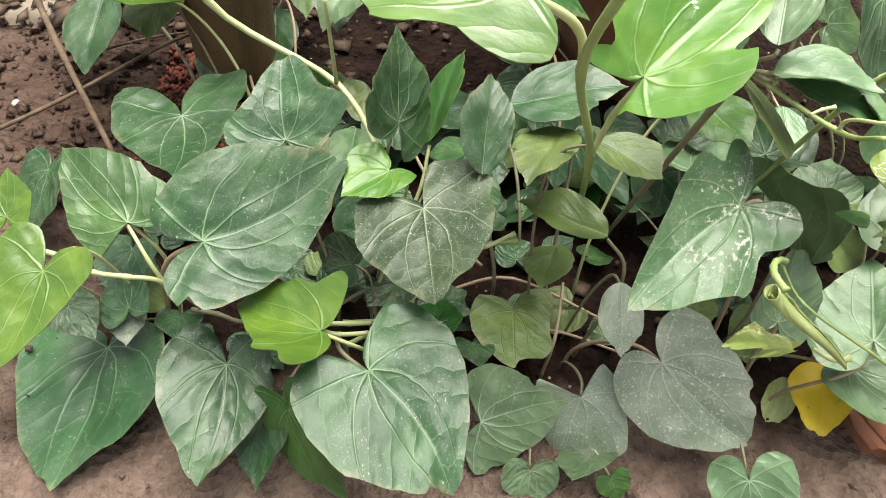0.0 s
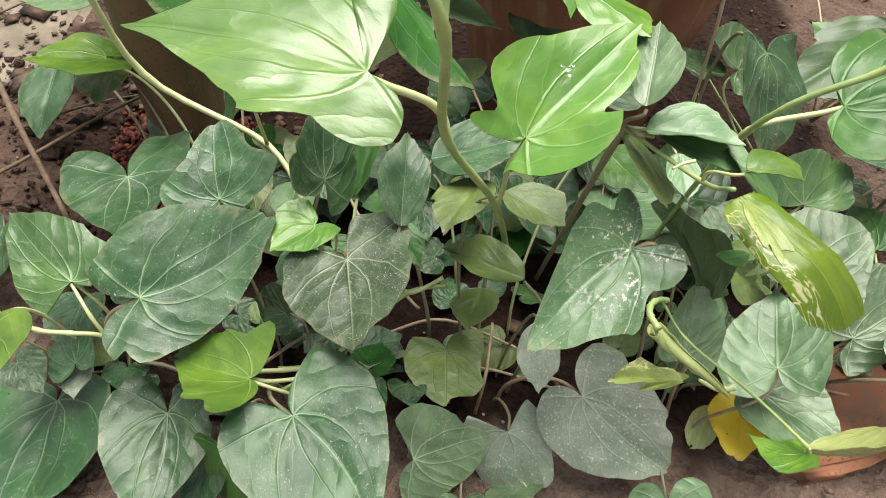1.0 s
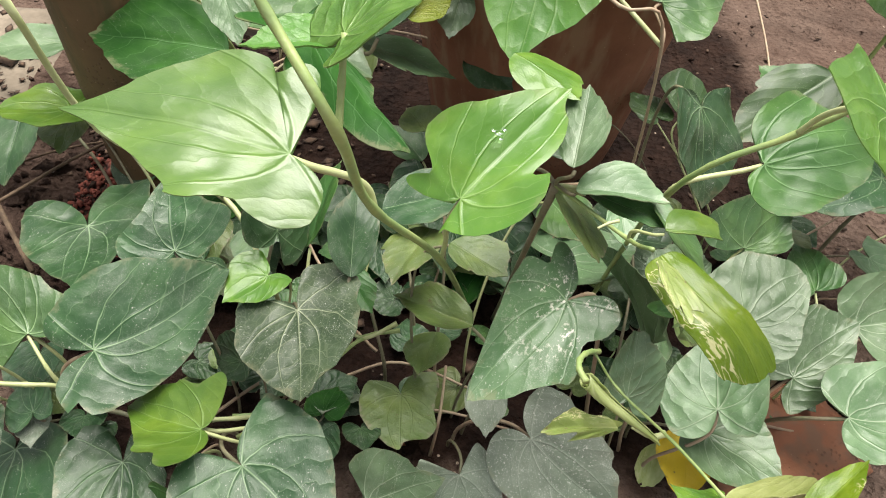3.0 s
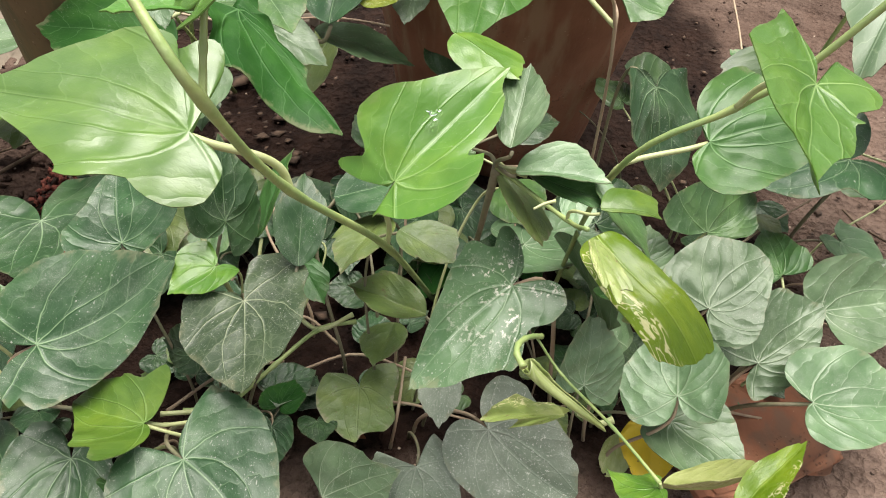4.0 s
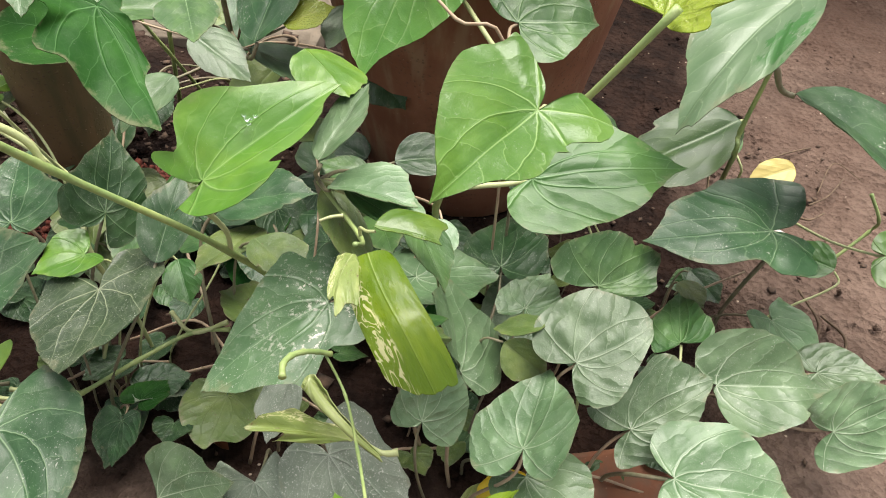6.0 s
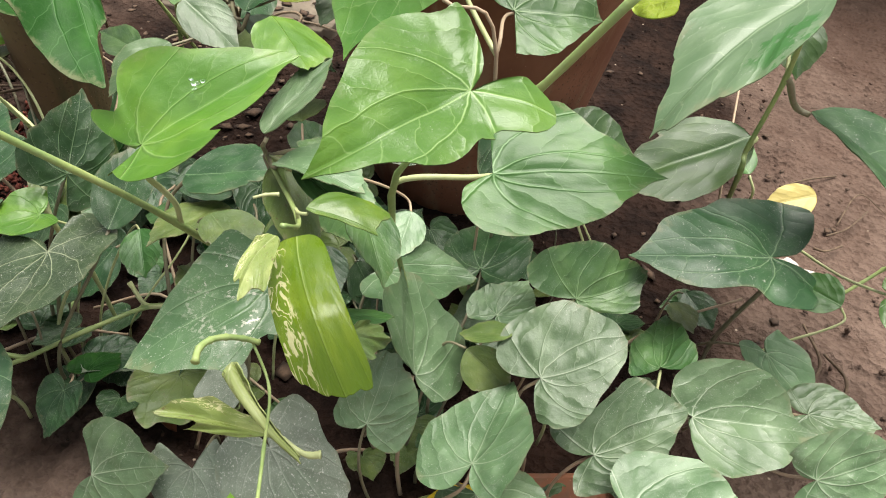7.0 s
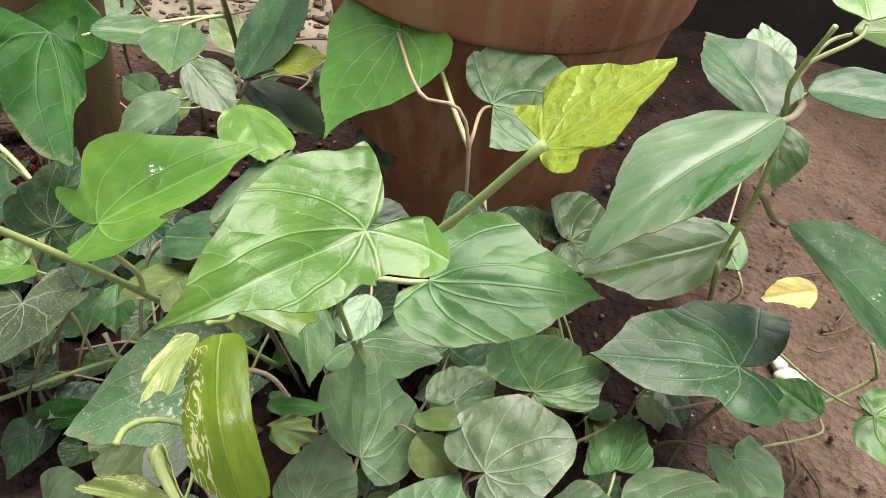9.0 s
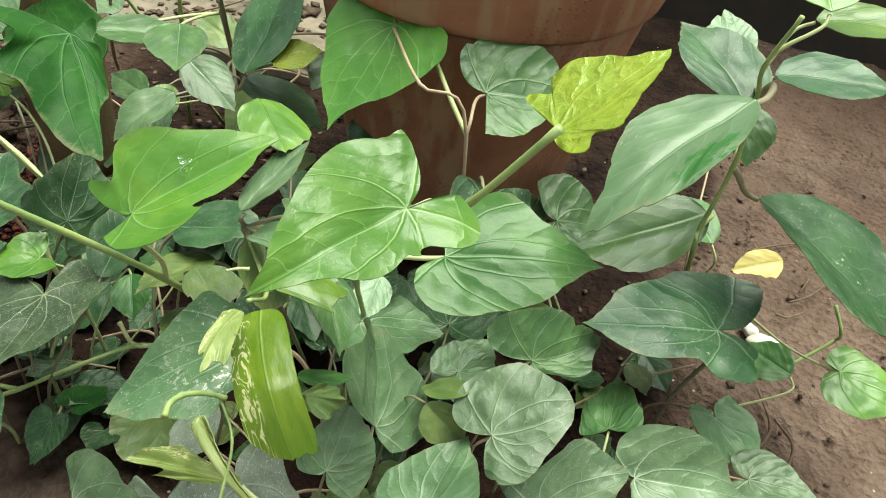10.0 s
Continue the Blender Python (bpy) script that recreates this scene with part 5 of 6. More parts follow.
leaf(P['whorl'], (0.181, 0.393, 0.167), (-74, 4, 23), 0.05, (0.407, 0.504, 0.02, 0.55), (0.311, 0.434, 0.02, 0.55), 0.163, 'dark', kind='ovate', root=(0.157, 0.273, 0.243), seed=704)
leaf(P['whorl'], (0.1617, 0.2815, 0.2326), (-151.3, -12.3, -30.2), 0.0471, (0.311, 0.723, 0.02, 0.55), (0.349, 0.55, 0.02, 0.55), 0.149, 'olive', kind='ovate', root=(0.157, 0.273, 0.243), seed=408, fold=0.109, cup=0.024, bend=-0.039, margin=((0.014, -0.022, -0.007, 0.007, -0.003, 0.004), (0.017, -0.028, 0.02, -0.014, 0.004, 0.002)))
leaf(P['whorl'], (0.165, 0.2634, 0.2489), (-102.1, 13.2, -16.5), 0.0480, (0.462, 0.567, 0.02, 0.55), (0.302, 0.455, 0.02, 0.55), 0.196, 'pale', kind='ovate', fold=0.306, root=(0.157, 0.273, 0.243), seed=941, cup=-0.075, bend=-0.022, margin=((0.029, -0.006, -0.02, -0.004, -0.0, -0.0), (-0.003, 0.002, -0.0, 0.0, 0.001, -0.001)))
leaf(P['whorl'], (0.1725, 0.2675, 0.2442), (-120.2, 1.4, 0.7), 0.0537, (0.299, 0.55, 0.02, 0.55), (0.173, 0.536, 0.02, 0.55), 0.064, 'mid', kind='ovate', root=(0.157, 0.273, 0.243), seed=208, fold=0.122, cup=-0.0, bend=-0.021, margin=((0.009, -0.016, 0.006, 0.007, -0.007, 0.002), (0.002, -0.007, -0.003, 0.007, 0.002, -0.002)))
leaf(P['whorl'], (0.164, 0.384, 0.156), (75, 6, -5), 0.041, (0.34, 0.447, 0.02, 0.55), (0.343, 0.486, 0.02, 0.55), 0.098, 'mid', kind='ovate', root=(0.157, 0.273, 0.243), seed=665)
leaf(P['whorl'], (0.1963, 0.2179, 0.2665), (-89.0, 6.4, 2.4), 0.0303, (0.596, 0.735, 0.02, 0.55), (0.08, 0.483, 0.02, 0.55), 0.344, 'bright', kind='ovate', cup=0.663, root=(0.187, 0.232, 0.245), seed=91, fold=0.211, bend=0.023, margin=((0.072, -0.048, 0.032, 0.04, -0.074, -0.014), (-0.019, -0.035, 0.02, 0.029, -0.017, -0.005)))
leaf(P['whorl'], (0.1944, 0.2099, 0.2584), (-158.9, 2.6, 11.5), 0.0645, (0.205, 0.836, 0.02, 0.55), (0.232, 0.795, 0.02, 0.55), 0.123, 'mined', kind='blunt', curl=2.2, fold=-0.079, wave=0.006, cup=0.854, label='curled lime leaf with pale mined trails', seed=134, bend=-0.153, margin=((0.004, -0.011, 0.001, 0.016, 0.0, -0.001), (0.002, -0.003, -0.022, -0.0, 0.015, 0.006)))
leaf(P['whorl'], (0.1898, 0.2, 0.266), (-189.9, 22.5, -9.0), 0.0328, (0.257, 0.647, 0.02, 0.55), (0.15, 0.455, 0.02, 0.55), 0.209, 'crumpled', kind='ovate', wave=0.022, cup=0.545, seed=521, fold=0.233, bend=-0.179, margin=((0.005, -0.215, -0.024, 0.042, 0.099, -0.052), (-0.004, -0.088, 0.081, 0.004, -0.055, 0.02)))
leaf(P['whorl'], (0.207, 0.257, 0.245), (-144, -16, -28), 0.048, (0.328, 0.488, 0.02, 0.55), (0.304, 0.426, 0.02, 0.55), 0.124, 'mid', kind='ovate', root=(0.157, 0.273, 0.243), seed=803)
leaf(P['whorl'], (0.222, 0.328, 0.175), (178, -9, -7), 0.036, (0.344, 0.457, 0.02, 0.55), (0.343, 0.473, 0.02, 0.55), 0.064, 'pale', kind='ovate', root=(0.157, 0.273, 0.243), seed=144)
leaf(P['whorl'], (0.2096, 0.2167, 0.2025), (-49.2, -21.1, -5.2), 0.0348, (0.267, 0.508, 0.02, 0.55), (0.189, 0.392, 0.02, 0.55), 0.107, 'green', kind='ovate', cup=1.979, seed=787, fold=0.152, bend=0.027, margin=((-0.009, 0.018, -0.011, 0.0, 0.006, -0.005), (-0.011, -0.002, 0.007, -0.008, -0.004, 0.011)))
leaf(P['whorl'], (0.218, 0.204, 0.208), (-58, -33, 38), 0.029, (0.287, 0.479, 0.02, 0.55), (0.34, 0.435, 0.02, 0.55), 0.168, 'olive', kind='ovate', wave=.08, ruffle=.05, seed=246)
tube('stem', [(0.157, 0.273, 0.243), (0.16, 0.36, 0)], 0.0022, 0.0016, STEM['old'], P['whorl'], knots=0.25)
tube('twig', [(0.157, 0.273, 0.243), (0.187, 0.232, 0.245), (0.189, 0.209, 0.263)], 0.0013, 0.001, STEM['green'], P['whorl'], knots=0.25)
tube('twig', [(0.1682, 0.2288, 0.2562), (0.1732, 0.2307, 0.2576), (0.179, 0.232, 0.2583)], 0.0006, 0.0009, STEM['pale'], P['whorl'], knots=0.25)
P['side'] = plant('leafy_shrub', (0.45, 0.62, 0.0), 'young shrub with long pointed green leaves', 'shrub', 'leafy shrubs')
leaf(P['side'], (0.4027, 0.3643, 0.3384), (136.2, -9.1, 14.9), 0.1195, (0.217, 0.736, 0.02, 0.55), (0.263, 0.384, 0.02, 0.55), 0.218, 'streaked', kind='ovate', root=(0.417, 0.4115, 0.3128), seed=61, fold=0.079, cup=-0.032, bend=-0.027, margin=((-0.02, 0.096, 0.044, -0.048, -0.055, -0.033), (-0.004, -0.002, -0.035, -0.014, -0.004, -0.011)))
leaf(P['side'], (0.444, 0.488, 0.171), (115, -17, -11), 0.114, (0.325, 0.553, 0.02, 0.55), (0.27, 0.389, 0.02, 0.55), 0.038, 'mid', kind='ovate', root=(0.4335, 0.4531, 0.1825), seed=538)
leaf(P['side'], (0.4659, 0.4637, 0.2137), (-120.6, -8.8, -11.4), 0.1387, (0.456, 0.509, 0.02, 0.55), (0.331, 0.592, 0.02, 0.55), 0.216, 'dark', kind='ovate', root=(0.4306, 0.4381, 0.2482), seed=850, fold=0.162, cup=0.079, bend=-0.122, margin=((0.026, -0.03, -0.068, -0.048, 0.003, 0.012), (0.04, -0.059, -0.063, -0.014, 0.015, 0.029)))
leaf(P['side'], (0.42, 0.429, 0.3), (34, 18, -4), 0.085, (0.324, 0.449, 0.02, 0.55), (0.362, 0.482, 0.02, 0.55), 0.164, 'dark', kind='ovate', root=(0.417, 0.4115, 0.3128), seed=376)
leaf(P['side'], (0.441, 0.482, 0.299), (-91, 12, 4), 0.078, (0.351, 0.487, 0.02, 0.55), (0.337, 0.465, 0.02, 0.55), 0.12, 'dark', kind='ovate', root=(0.417, 0.4115, 0.3128), seed=304)
leaf(P['side'], (0.436, 0.442, 0.356), (-99, 11, 6), 0.056, (0.343, 0.448, 0.02, 0.55), (0.36, 0.42, 0.02, 0.55), 0.028, 'bright', kind='ovate', root=(0.4088, 0.3982, 0.3403), seed=348)
leaf(P['side'], (0.43, 0.406, 0.375), (11, 19, -8), 0.054, (0.325, 0.36, 0.02, 0.55), (0.363, 0.38, 0.02, 0.55), 0.091, 'bright', kind='ovate', root=(0.4088, 0.3982, 0.3403), seed=153)
leaf(P['side'], (0.5736, 0.4248, 0.0997), (-100.8, -1.1, 19.7), 0.0615, (0.42, 0.168, 0.2, 0.2), (0.506, 0.219, 0.198, 0.515), 0.089, 'bright', root=(0.4831, 0.5757, 0.0), seed=971, fold=0.029, cup=0.078, bend=0.011, margin=((-0.044, 0.028, 0.02, -0.035, 0.002, 0.012), (-0.012, -0.012, 0.002, 0.002, 0.007, 0.004)))
leaf(P['side'], (0.443, 0.511, 0.257), (-175, -23, 8), 0.05, (0.381, 0.452, 0.02, 0.55), (0.309, 0.553, 0.02, 0.55), 0.11, 'green', kind='ovate', root=(0.4306, 0.4381, 0.2482), seed=97)
leaf(P['side'], (0.49, 0.851, 0.148), (15, 27, -4), 0.055, (0.536, 0.248, 0.3, 0.55), (0.571, 0.292, 0.3, 0.55), 0.11, 'pale', root=(0.4831, 0.5757, 0.0), seed=429)
leaf(P['side'], (0.478, 0.546, 0.098), (34, 10, -9), 0.063, (0.379, 0.519, 0.02, 0.55), (0.318, 0.593, 0.02, 0.55), 0.078, 'green', kind='ovate', root=(0.4831, 0.5757, 0.0), seed=633)
tube('stem', [(0.4831, 0.5757, 0.0), (0.436, 0.4524, 0.1615), (0.4335, 0.4531, 0.1825), (0.4306, 0.4381, 0.2482), (0.417, 0.4115, 0.3128), (0.4088, 0.3982, 0.3403), (0.4115, 0.3854, 0.3766)], 0.0022, 0.0011, STEM['green'], P['side'], knots=0.25)
tube('twig', [(0.551, 0.457, 0.05), (0.585, 0.477, 0.08), (0.581, 0.469, 0.1), (0.568, 0.477, 0.12)], 0.0016, 0.0014, STEM['green'], P['side'], knots=0.25)
P['bush'] = plant('leafy_shrub', (-0.05, 0.62, 0.0), 'straggly shrub with dull oval leaves near paving', 'shrub', 'leafy shrubs')
leaf(P['bush'], (0.059, 0.478, 0.201), (-10, 35, -20), 0.102, (0.312, 0.49, 0.02, 0.55), (0.358, 0.466, 0.02, 0.55), -0.015, 'dark', kind='ovate', root=(-0.001, 0.586, 0.12), seed=961)
leaf(P['bush'], (0.082, 0.481, 0.216), (-62, 17, 16), 0.042, (0.38, 0.491, 0.02, 0.55), (0.352, 0.465, 0.02, 0.55), 0.102, 'yellow', kind='ovate', root=(-0.001, 0.586, 0.12), seed=128)
leaf(P['bush'], (-0.034, 0.433, 0.238), (-56, -4, 1), 0.065, (0.341, 0.498, 0.02, 0.55), (0.36, 0.518, 0.02, 0.55), 0.073, 'mid', kind='ovate', root=(0.018, 0.53, 0.22), seed=883)
leaf(P['bush'], (0.014, 0.469, 0.238), (-155, -2, -1), 0.062, (0.347, 0.475, 0.02, 0.55), (0.378, 0.473, 0.02, 0.55), 0.032, 'mid', kind='ovate', root=(0.018, 0.53, 0.22), seed=35)
leaf(P['bush'], (0.006, 0.485, 0.198), (-114, -18, 14), 0.06, (0.331, 0.438, 0.02, 0.55), (0.332, 0.496, 0.02, 0.55), 0.107, 'pale', kind='ovate', root=(-0.001, 0.586, 0.12), seed=382)
leaf(P['bush'], (-0.037, 0.527, 0.129), (151, -11, 2), 0.07, (0.328, 0.416, 0.02, 0.55), (0.381, 0.42, 0.02, 0.55), 0.178, 'pale', kind='ovate', root=(-0.001, 0.586, 0.12), seed=532)
leaf(P['bush'], (-0.065, 0.549, 0.098), (-174, -13, 0), 0.053, (0.345, 0.478, 0.02, 0.55), (0.365, 0.473, 0.02, 0.55), 0.082, 'dark', kind='ovate', root=(-0.001, 0.586, 0.12), seed=738)
leaf(P['bush'], (0.127, 0.523, 0.216), (163, -19, 1), 0.046, (0.318, 0.486, 0.02, 0.55), (0.344, 0.502, 0.02, 0.55), 0.08, 'pale', kind='ovate', root=(-0.001, 0.586, 0.12), seed=537)
leaf(P['bush'], (0.14, 0.542, 0.148), (-144, -4, 23), 0.057, (0.401, 0.459, 0.02, 0.55), (0.373, 0.512, 0.02, 0.55), 0.068, 'dark', kind='ovate', root=(-0.046, 0.685, 0), seed=72)
leaf(P['bush'], (0.054, 0.563, 0.139), (143, -28, -2), 0.074, (0.335, 0.531, 0.02, 0.55), (0.354, 0.529, 0.02, 0.55), 0.124, 'olive', kind='ovate', fold=.4, root=(-0.046, 0.685, 0), seed=819)
leaf(P['bush'], (0.045, 0.504, 0.18), (-98, -13, -9), 0.084, (0.339, 0.479, 0.02, 0.55), (0.348, 0.489, 0.02, 0.55), 0.085, 'pale', kind='ovate', root=(-0.001, 0.586, 0.12), seed=956)
leaf(P['bush'], (-0.127, 0.595, 0.158), (66, 10, -19), 0.053, (0.33, 0.406, 0.02, 0.55), (0.34, 0.436, 0.02, 0.55), 0.095, 'pale', kind='ovate', root=(-0.001, 0.586, 0.12), seed=621)
leaf(P['bush'], (-0.025, 0.632, 0.128), (69, 17, -21), 0.061, (0.323, 0.411, 0.02, 0.55), (0.34, 0.476, 0.02, 0.55), 0.094, 'olive', kind='ovate', root=(-0.001, 0.586, 0.12), seed=337)
leaf(P['bush'], (-0.05, 0.754, 0.1), (-169, -32, 1), 0.084, (0.333, 0.501, 0.02, 0.55), (0.319, 0.458, 0.02, 0.55), 0.109, 'dark', kind='ovate', root=(-0.046, 0.685, 0), seed=238)
leaf(P['bush'], (-0.104, 0.58, 0.078), (71, 7, -24), 0.054, (0.341, 0.403, 0.02, 0.55), (0.338, 0.446, 0.02, 0.55), 0.095, 'mid', kind='ovate', root=(-0.046, 0.685, 0), seed=405)
leaf(P['bush'], (-0.103, 0.621, 0.068), (-173, -21, 0), 0.058, (0.357, 0.477, 0.02, 0.55), (0.335, 0.46, 0.02, 0.55), 0.076, 'olive', kind='ovate', root=(-0.046, 0.685, 0), seed=505)
leaf(P['bush'], (-0.124, 0.572, 0.049), (-175, -17, 11), 0.064, (0.343, 0.489, 0.02, 0.55), (0.348, 0.519, 0.02, 0.55), 0.075, 'dark', kind='ovate', root=(-0.046, 0.685, 0), seed=152)
tube('stem', [(-0.046, 0.685, 0), (-0.001, 0.586, 0.12), (0.018, 0.53, 0.22), (0.053, 0.457, 0.3)], 0.003, 0.002, STEM['old'], P['bush'], knots=0.25)
tube('stem', [(-0.174, 0.651, 0.02), (-0.156, 0.613, 0.1), (-0.128, 0.595, 0.2)], 0.002, 0.0015, STEM['dry'], P['bush'], knots=0.25)
tube('stem', [(-0.099, 0.648, 0), (-0.081, 0.629, 0.15), (-0.078, 0.625, 0.2)], 0.0025, 0.002, STEM['green'], P['bush'], knots=0.25)
tube('stem', [(-0.064, 0.664, 0), (-0.081, 0.613, 0.1), (-0.105, 0.568, 0.2)], 0.002, 0.0015, STEM['green'], P['bush'], knots=0.25)
P['f1'] = plant('fallen_leaf', (0.23, 0.22, 0.0), 'fallen yellow leaf with brown specks on soil', 'leaf', 'fallen leaves')
leaf(P['f1'], (0.2905, 0.2408, 0.0257), (-190.2, -4.1, 7.2), 0.0507, (0.448, 0.504, 0.02, 0.55), (0.432, 0.447, 0.02, 0.55), 0.109, 'fallen', kind='ovate', wave=0.03, seed=364, fold=0.098, cup=0.012, bend=0.07, margin=((0.003, -0.025, 0.027, -0.026, 0.015, -0.006), (0.013, -0.027, 0.025, -0.018, -0.002, 0.009)))
P['f2'] = plant('fallen_leaf', (0.2, 0.22, 0.0), 'fallen pale olive leaf on soil', 'leaf', 'fallen leaves')
leaf(P['f2'], (0.271, 0.235, 0.012), (163, -32, -16), 0.039, (0.322, 0.441, 0.02, 0.55), (0.353, 0.508, 0.02, 0.55), 0.097, 'wilted', kind='ovate', seed=957)
P['f3'] = plant('fallen_leaf', (0.07, 0.26, 0.0), 'fallen rust-orange leaf on soil', 'leaf', 'fallen leaves')
leaf(P['f3'], (0.062, 0.26, 0.007), (-110, -16, -14), 0.039, (0.32, 0.393, 0.02, 0.55), (0.33, 0.416, 0.02, 0.55), 0.102, 'rust', kind='ovate', seed=883)
P['f4'] = plant('fallen_leaf', (0.5, 0.6, 0.0), 'fallen plain yellow leaf on bare soil', 'leaf', 'fallen leaves')
leaf(P['f4'], (0.5941, 0.66, 0.0078), (108.7, -9.2, -33.2), 0.0579, (0.416, 0.588, 0.02, 0.55), (0.291, 0.477, 0.02, 0.55), 0.059, 'faded', kind='ovate', seed=499, fold=0.081, cup=0.037, bend=-0.065, margin=((0.021, -0.004, -0.037, -0.026, 0.014, 0.014), (0.009, -0.024, 0.008, 0.007, -0.005, 0.004)))


# ---- undergrowth, litter and small things ----
rng_low = np.random.default_rng(11)
P["low"] = plant("seedling_patch", (0.12, 0.30, 0.0), "patch of small shaded seedlings under the larger leaves")
for i in range(80):
    x, y = rng_low.uniform(-0.20, 0.46), rng_low.uniform(0.25, 0.47)
    size = rng_low.uniform(0.018, 0.034)
    z = rng_low.uniform(0.006, 0.022)
    leaf(P["low"], (x, y, z), (rng_low.uniform(0, 360), rng_low.uniform(-20, 15), rng_low.uniform(-20, 20)), size, (0.6, 0.15, 0.28, 0.5), (0.6, 0.15, 0.28, 0.5), 0.15,
         ("dark", "mid", "dark", "olive")[i % 4], root=(x + rng_low.uniform(-0.01, 0.01), y + rng_low.uniform(-0.01, 0.01), -0.004), seed=i + 400)


rng_back = np.random.default_rng(23)
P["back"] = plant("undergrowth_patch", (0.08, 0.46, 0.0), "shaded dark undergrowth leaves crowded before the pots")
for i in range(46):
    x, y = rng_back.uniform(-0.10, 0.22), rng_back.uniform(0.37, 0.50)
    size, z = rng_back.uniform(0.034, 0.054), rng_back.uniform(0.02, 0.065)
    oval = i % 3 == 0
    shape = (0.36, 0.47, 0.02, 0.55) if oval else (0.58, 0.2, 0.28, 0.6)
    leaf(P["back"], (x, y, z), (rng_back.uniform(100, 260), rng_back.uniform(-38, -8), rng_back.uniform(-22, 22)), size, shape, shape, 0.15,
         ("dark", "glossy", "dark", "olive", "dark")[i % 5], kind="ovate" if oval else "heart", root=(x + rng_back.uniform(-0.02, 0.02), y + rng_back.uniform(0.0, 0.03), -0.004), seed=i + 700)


def stick(points, r, material, label, name="twig", category="twig"):
    return tagged(tube(name, points, r, r * 0.7, material, sides=7, knots=0.12), label, category)


stick([(-0.36, 0.36, 0.045), (-0.27, 0.42, 0.06), (-0.20, 0.51, 0.055), (-0.14, 0.58, 0.04)], 0.0018, TWIG, "dry brown twig lying across the soil")
stick([(-0.33, 0.56, 0.09), (-0.275, 0.47, 0.075), (-0.215, 0.38, 0.04)], 0.003, TWIG, "thick bare brown stem leaning over the soil")
stick([(-0.30, 0.50, 0.03), (-0.22, 0.52, 0.05), (-0.12, 0.545, 0.05)], 0.0012, TWIG, "thin dry twig beside red litter")
stick([(-0.125, 0.178, 0.006), (-0.09, 0.186, 0.008), (-0.06, 0.20, 0.006)], 0.0022, TWIG, "short dry stick at the edge of the bed")
for a, b, c in (((0.05, 0.25, 0.012), (0.10, 0.262, 0.02), (0.16, 0.25, 0.01)), ((0.03, 0.29, 0.02), (0.08, 0.30, 0.026), (0.15, 0.275, 0.012)),
                ((0.06, 0.32, 0.012), (0.03, 0.335, 0.03), (-0.02, 0.32, 0.015)), ((0.10, 0.235, 0.0), (0.106, 0.25, 0.03), (0.112, 0.285, 0.045)),
                ((-0.06, 0.26, 0.02), (-0.02, 0.285, 0.03), (0.02, 0.30, 0.02)), ((0.17, 0.23, 0.006), (0.20, 0.25, 0.014), (0.235, 0.262, 0.006)),
                ((0.30, 0.24, 0.008), (0.34, 0.25, 0.014), (0.385, 0.245, 0.008)), ((0.38, 0.38, 0.02), (0.42, 0.40, 0.05), (0.47, 0.42, 0.07))):
    stick([a, b, c], 0.0014, STEM["pink"], "slender pinkish runner creeping over dark soil", "runner", "stem")
stick([(0.545, 0.40, 0.004), (0.56, 0.43, 0.006), (0.552, 0.47, 0.006)], 0.0016, TWIG, "curved dark twig on bare soil")
stick([(0.565, 0.38, 0.004), (0.575, 0.41, 0.012), (0.565, 0.44, 0.006)], 0.0016, TWIG, "curved dark twig on bare soil")

stick([(0.5952, 0.6003, 0.004), (0.6177, 0.6149, 0.007), (0.647, 0.6537, 0.004)], 0.0011, TWIG, 'thin dry twig on bare soil')
stick([(0.6088, 0.6198, 0.004), (0.6414, 0.6765, 0.007), (0.6664, 0.6552, 0.004)], 0.0008, TWIG, 'thin bent dry twig on bare soil')
stick([(0.5793, 0.5774, 0.004), (0.5892, 0.5733, 0.007), (0.6087, 0.5895, 0.004)], 0.0014, TWIG, 'short dry stalk on bare soil')
stick([(0.5582, 0.6682, 0.004), (0.5895, 0.6862, 0.007), (0.6247, 0.7072, 0.004)], 0.0012, TWIG, 'dry brown twig beside a fallen leaf')


def lump(name, at, size, material, label, category, seed, kind=""):
    bm = bmesh.new()
    bmesh.ops.create_icosphere(bm, subdivisions=3, radius=1)
    for v in bm.verts:
        d = 1 + 0.35 * noise.noise(v.co * 1.3 + Vector((seed, 0, 0))) + 0.12 * noise.noise(v.co * 4 + Vector((0, seed, 0)))
        v.co = Vector((v.co.x * size[0], v.co.y * size[1], v.co.z * size[2])) * d
    me = bpy.data.meshes.new(name)
    bm.to_mesh(me)
    bm.free()
    me.materials.append(material)
    me.shade_smooth()
    ob = new(name, me)
    ob.matrix_basis = Matrix.Translation(at) @ Matrix.Rotation(seed * 1.7, 4, "Z")
    return tagged(ob, label, category, kind=kind)


lump("stone", (0.563, 0.530, 0.006), (0.016, 0.010, 0.008), STONE, "small white stone on bare soil", "stone", 2)
lump("stone", (0.550, 0.542, 0.006), (0.010, 0.007, 0.006), STONE, "small white stone chip on bare soil", "stone", 5)
lump("stone", (-0.318, 0.450, 0.030), (0.0045, 0.003, 0.003), STONE, "small white stone among soil crumbs", "stone", 8)
lump("stone", (-0.098, 0.187, 0.004), (0.006, 0.005, 0.004), STONE, "tiny white stone chip by a stick", "stone", 11)


def water_drop(at, size, seed):
    drop = lump("water_drop", at, (size, size, size * 0.55), WATER, "clear water drop lying on a glossy leaf", "water drop", seed)
    return tagged(drop, group="water drops")


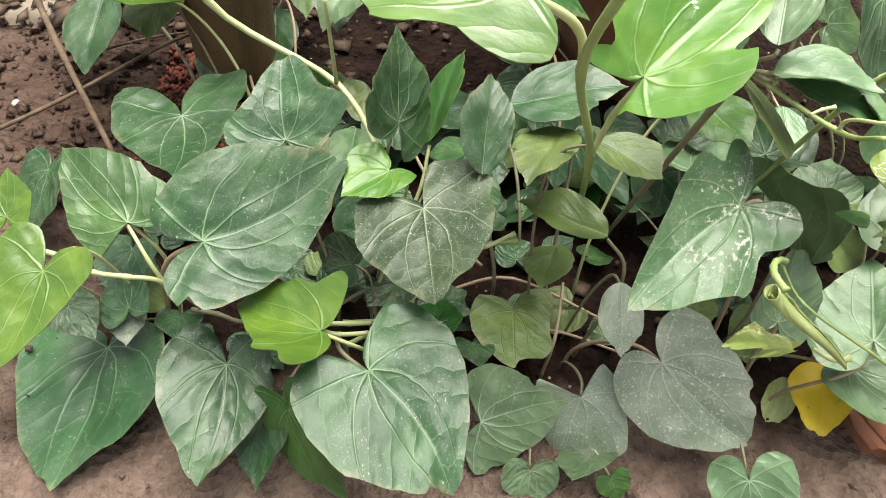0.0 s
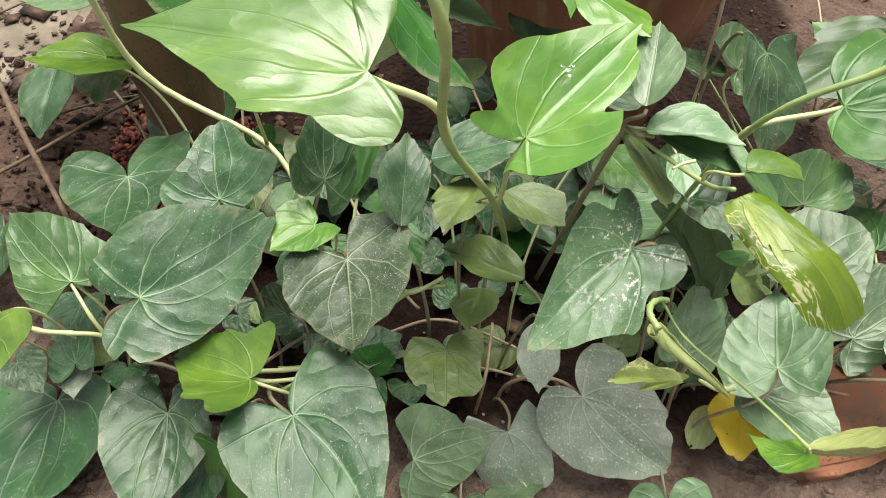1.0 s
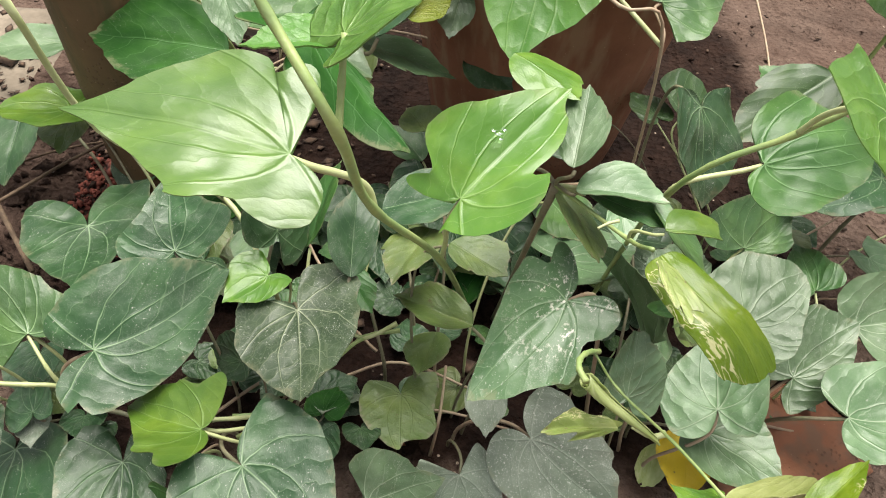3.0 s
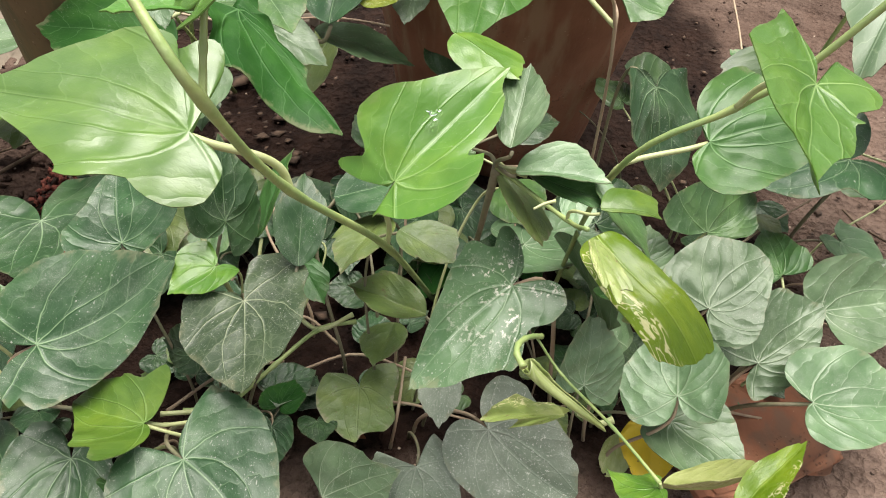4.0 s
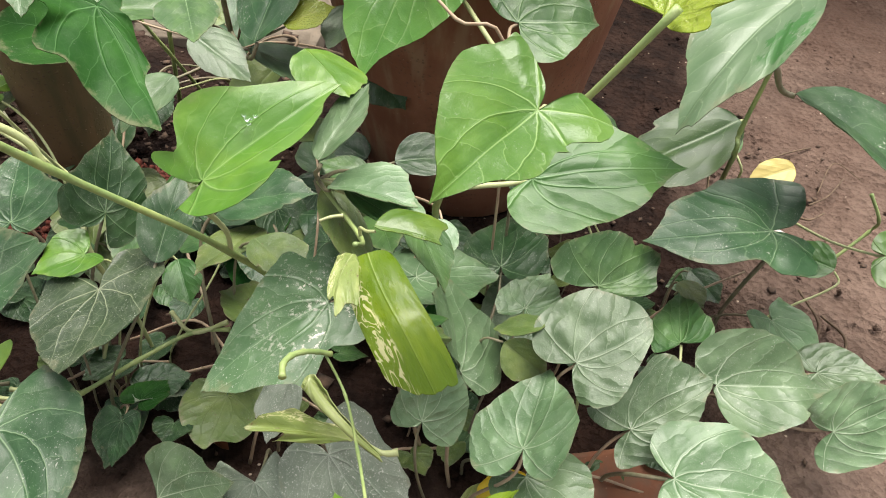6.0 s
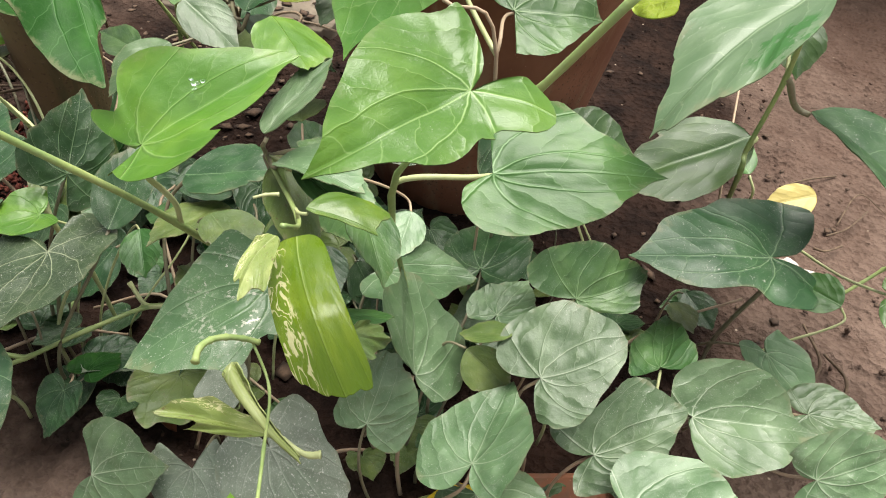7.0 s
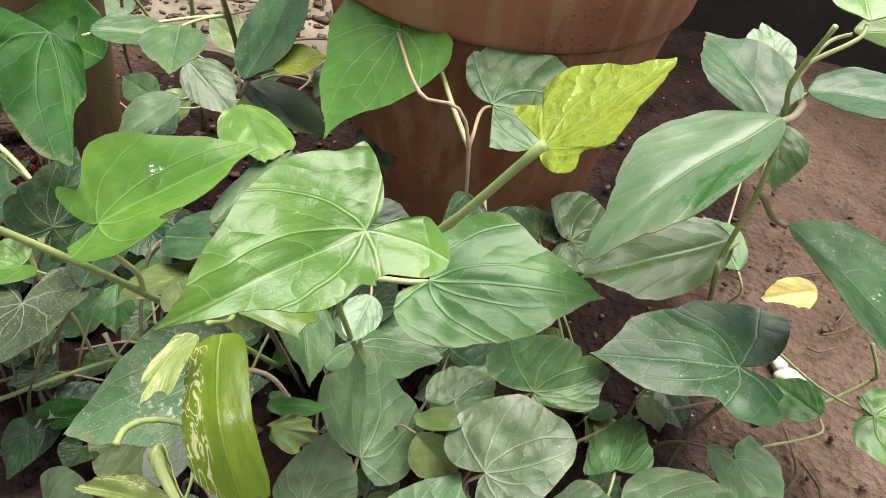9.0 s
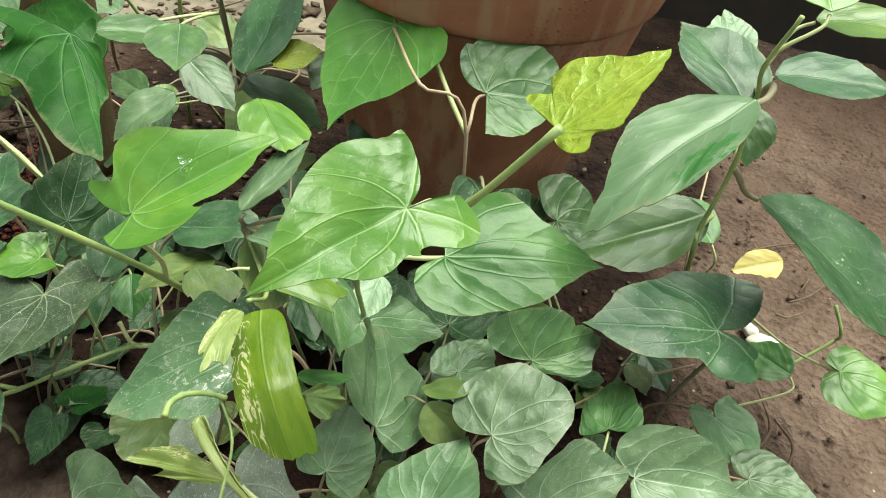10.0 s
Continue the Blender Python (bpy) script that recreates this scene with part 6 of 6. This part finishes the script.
for dx, dy, size in ((0.0, 0.0, 0.0019), (0.003, 0.0022, 0.0012), (-0.0026, 0.0018, 0.001), (0.001, -0.003, 0.0011)):
    water_drop((0.1223 + dx, 0.2771 + dy, 0.2749 + 0.3 * dy), size, dx * 900 + 2)


def brick_piece(at, size, turn, label):
    bm = bmesh.new()
    bmesh.ops.create_cube(bm, size=1)
    bmesh.ops.bevel(bm, geom=list(bm.edges), offset=0.08, segments=3, affect="EDGES")
    bmesh.ops.subdivide_edges(bm, edges=list(bm.edges), cuts=3, use_grid_fill=True)
    for v in bm.verts:
        v.co += Vector([noise.noise(v.co * 3 + Vector((i * 5.0, 1, 2))) for i in range(3)]) * 0.11
        v.co = Vector((v.co.x * size[0], v.co.y * size[1], v.co.z * size[2]))
    me = bpy.data.meshes.new("brick")
    bm.to_mesh(me)
    bm.free()
    me.materials.append(BRICK)
    me.shade_smooth()
    ob = new("brick", me)
    ob.matrix_basis = Matrix.Translation(at) @ Matrix.Rotation(radians(turn), 4, "Z")
    return tagged(ob, label, "brick")


brick_piece((0.372, 0.236, -0.007), (0.125, 0.085, 0.032), 14, "orange-red brick half sunk in the soil")


def scatter(name, count, box, size, material, label, category, seed, flat=0.35, lift=0.0):
    """Many loose crumbs as one heap."""
    rng = np.random.default_rng(seed)
    verts, faces = [], []
    base = np.array([(1, 0, 0), (-1, 0, 0), (0, 1, 0), (0, -1, 0), (0, 0, 1), (0, 0, -1)], float)
    tri_faces = [(0, 2, 4), (2, 1, 4), (1, 3, 4), (3, 0, 4), (2, 0, 5), (1, 2, 5), (3, 1, 5), (0, 3, 5)]
    for _ in range(count):
        x, y = rng.uniform(box[0], box[1]), rng.uniform(box[2], box[3])
        s = size * rng.lognormal(0, 0.5)
        p = base * rng.uniform(0.6, 1.3, (6, 1)) * (s, s * rng.uniform(0.4, 1), s * flat * rng.uniform(0.6, 1.4))
        w = rng.uniform(0, 6.28)
        turn = np.array([(math.cos(w), -math.sin(w), 0), (math.sin(w), math.cos(w), 0), (0, 0, 1)])
        p = p @ turn.T + (x, y, max(ground_height(x, y), lift) + s * flat * 0.5)
        k = len(verts)
        verts += [tuple(v) for v in p]
        faces += [tuple(k + i for i in f) for f in tri_faces]
    return tagged(mesh_object(name, verts, faces, material), label, category, kind="stuff")


scatter("red_litter", 2600, (-0.22, -0.07, 0.41, 0.55), 0.0024, RED_LITTER, "crumbly brick-red litter heaped on the soil", "litter", 3, 0.8)
scatter("soil_crumbs", 800, (-0.42, 0.75, 0.12, 0.95), 0.0017, SOIL, "loose crumbs of soil on the ground", "soil", 4, 0.8)
scatter("dry_litter", 420, (-0.40, 0.65, 0.22, 0.85), 0.003, LITTER, "bits of dry leaf litter on the soil", "litter", 5, 0.15)
scatter("soil_clods", 60, (0.26, 0.75, 0.30, 1.0), 0.0019, SOIL, "small clods of reddish soil on the ground", "soil", 6, 0.7)
scatter("soil_clods", 900, (-0.42, -0.10, 0.36, 0.62), 0.0034, SOIL, "clods of soil under the leaves, shade put into their dark colour", "soil", 7, 0.7)
scatter("leaf_debris", 220, (-0.28, 0.04, 0.52, 0.78), 0.005, LITTER, "scattered dry leaf debris on soil", "litter", 8, 0.10)
scatter("leaf_debris", 700, (-0.62, 0.0, 0.80, 1.15), 0.006, LITTER, "dry leaf debris scattered over pale paving", "litter", 9, 0.10, 0.024)
scatter("leaf_debris", 260, (-0.60, -0.30, 0.55, 0.78), 0.006, LITTER, "dry leaf debris scattered over pale paving", "litter", 10, 0.10, 0.036)
stick([(-0.34, 0.9, 0.028), (-0.24, 0.88, 0.034), (-0.12, 0.93, 0.028)], 0.0013, TWIG, "thin dry twig lying on pale paving")
stick([(-0.2, 0.84, 0.027), (-0.15, 0.9, 0.032), (-0.14, 0.98, 0.027)], 0.0013, TWIG, "thin dry twig lying on pale paving")
stick([(-0.42, 0.62, 0.04), (-0.36, 0.66, 0.046), (-0.31, 0.74, 0.04)], 0.0013, TWIG, "thin dry twig lying on pale paving")
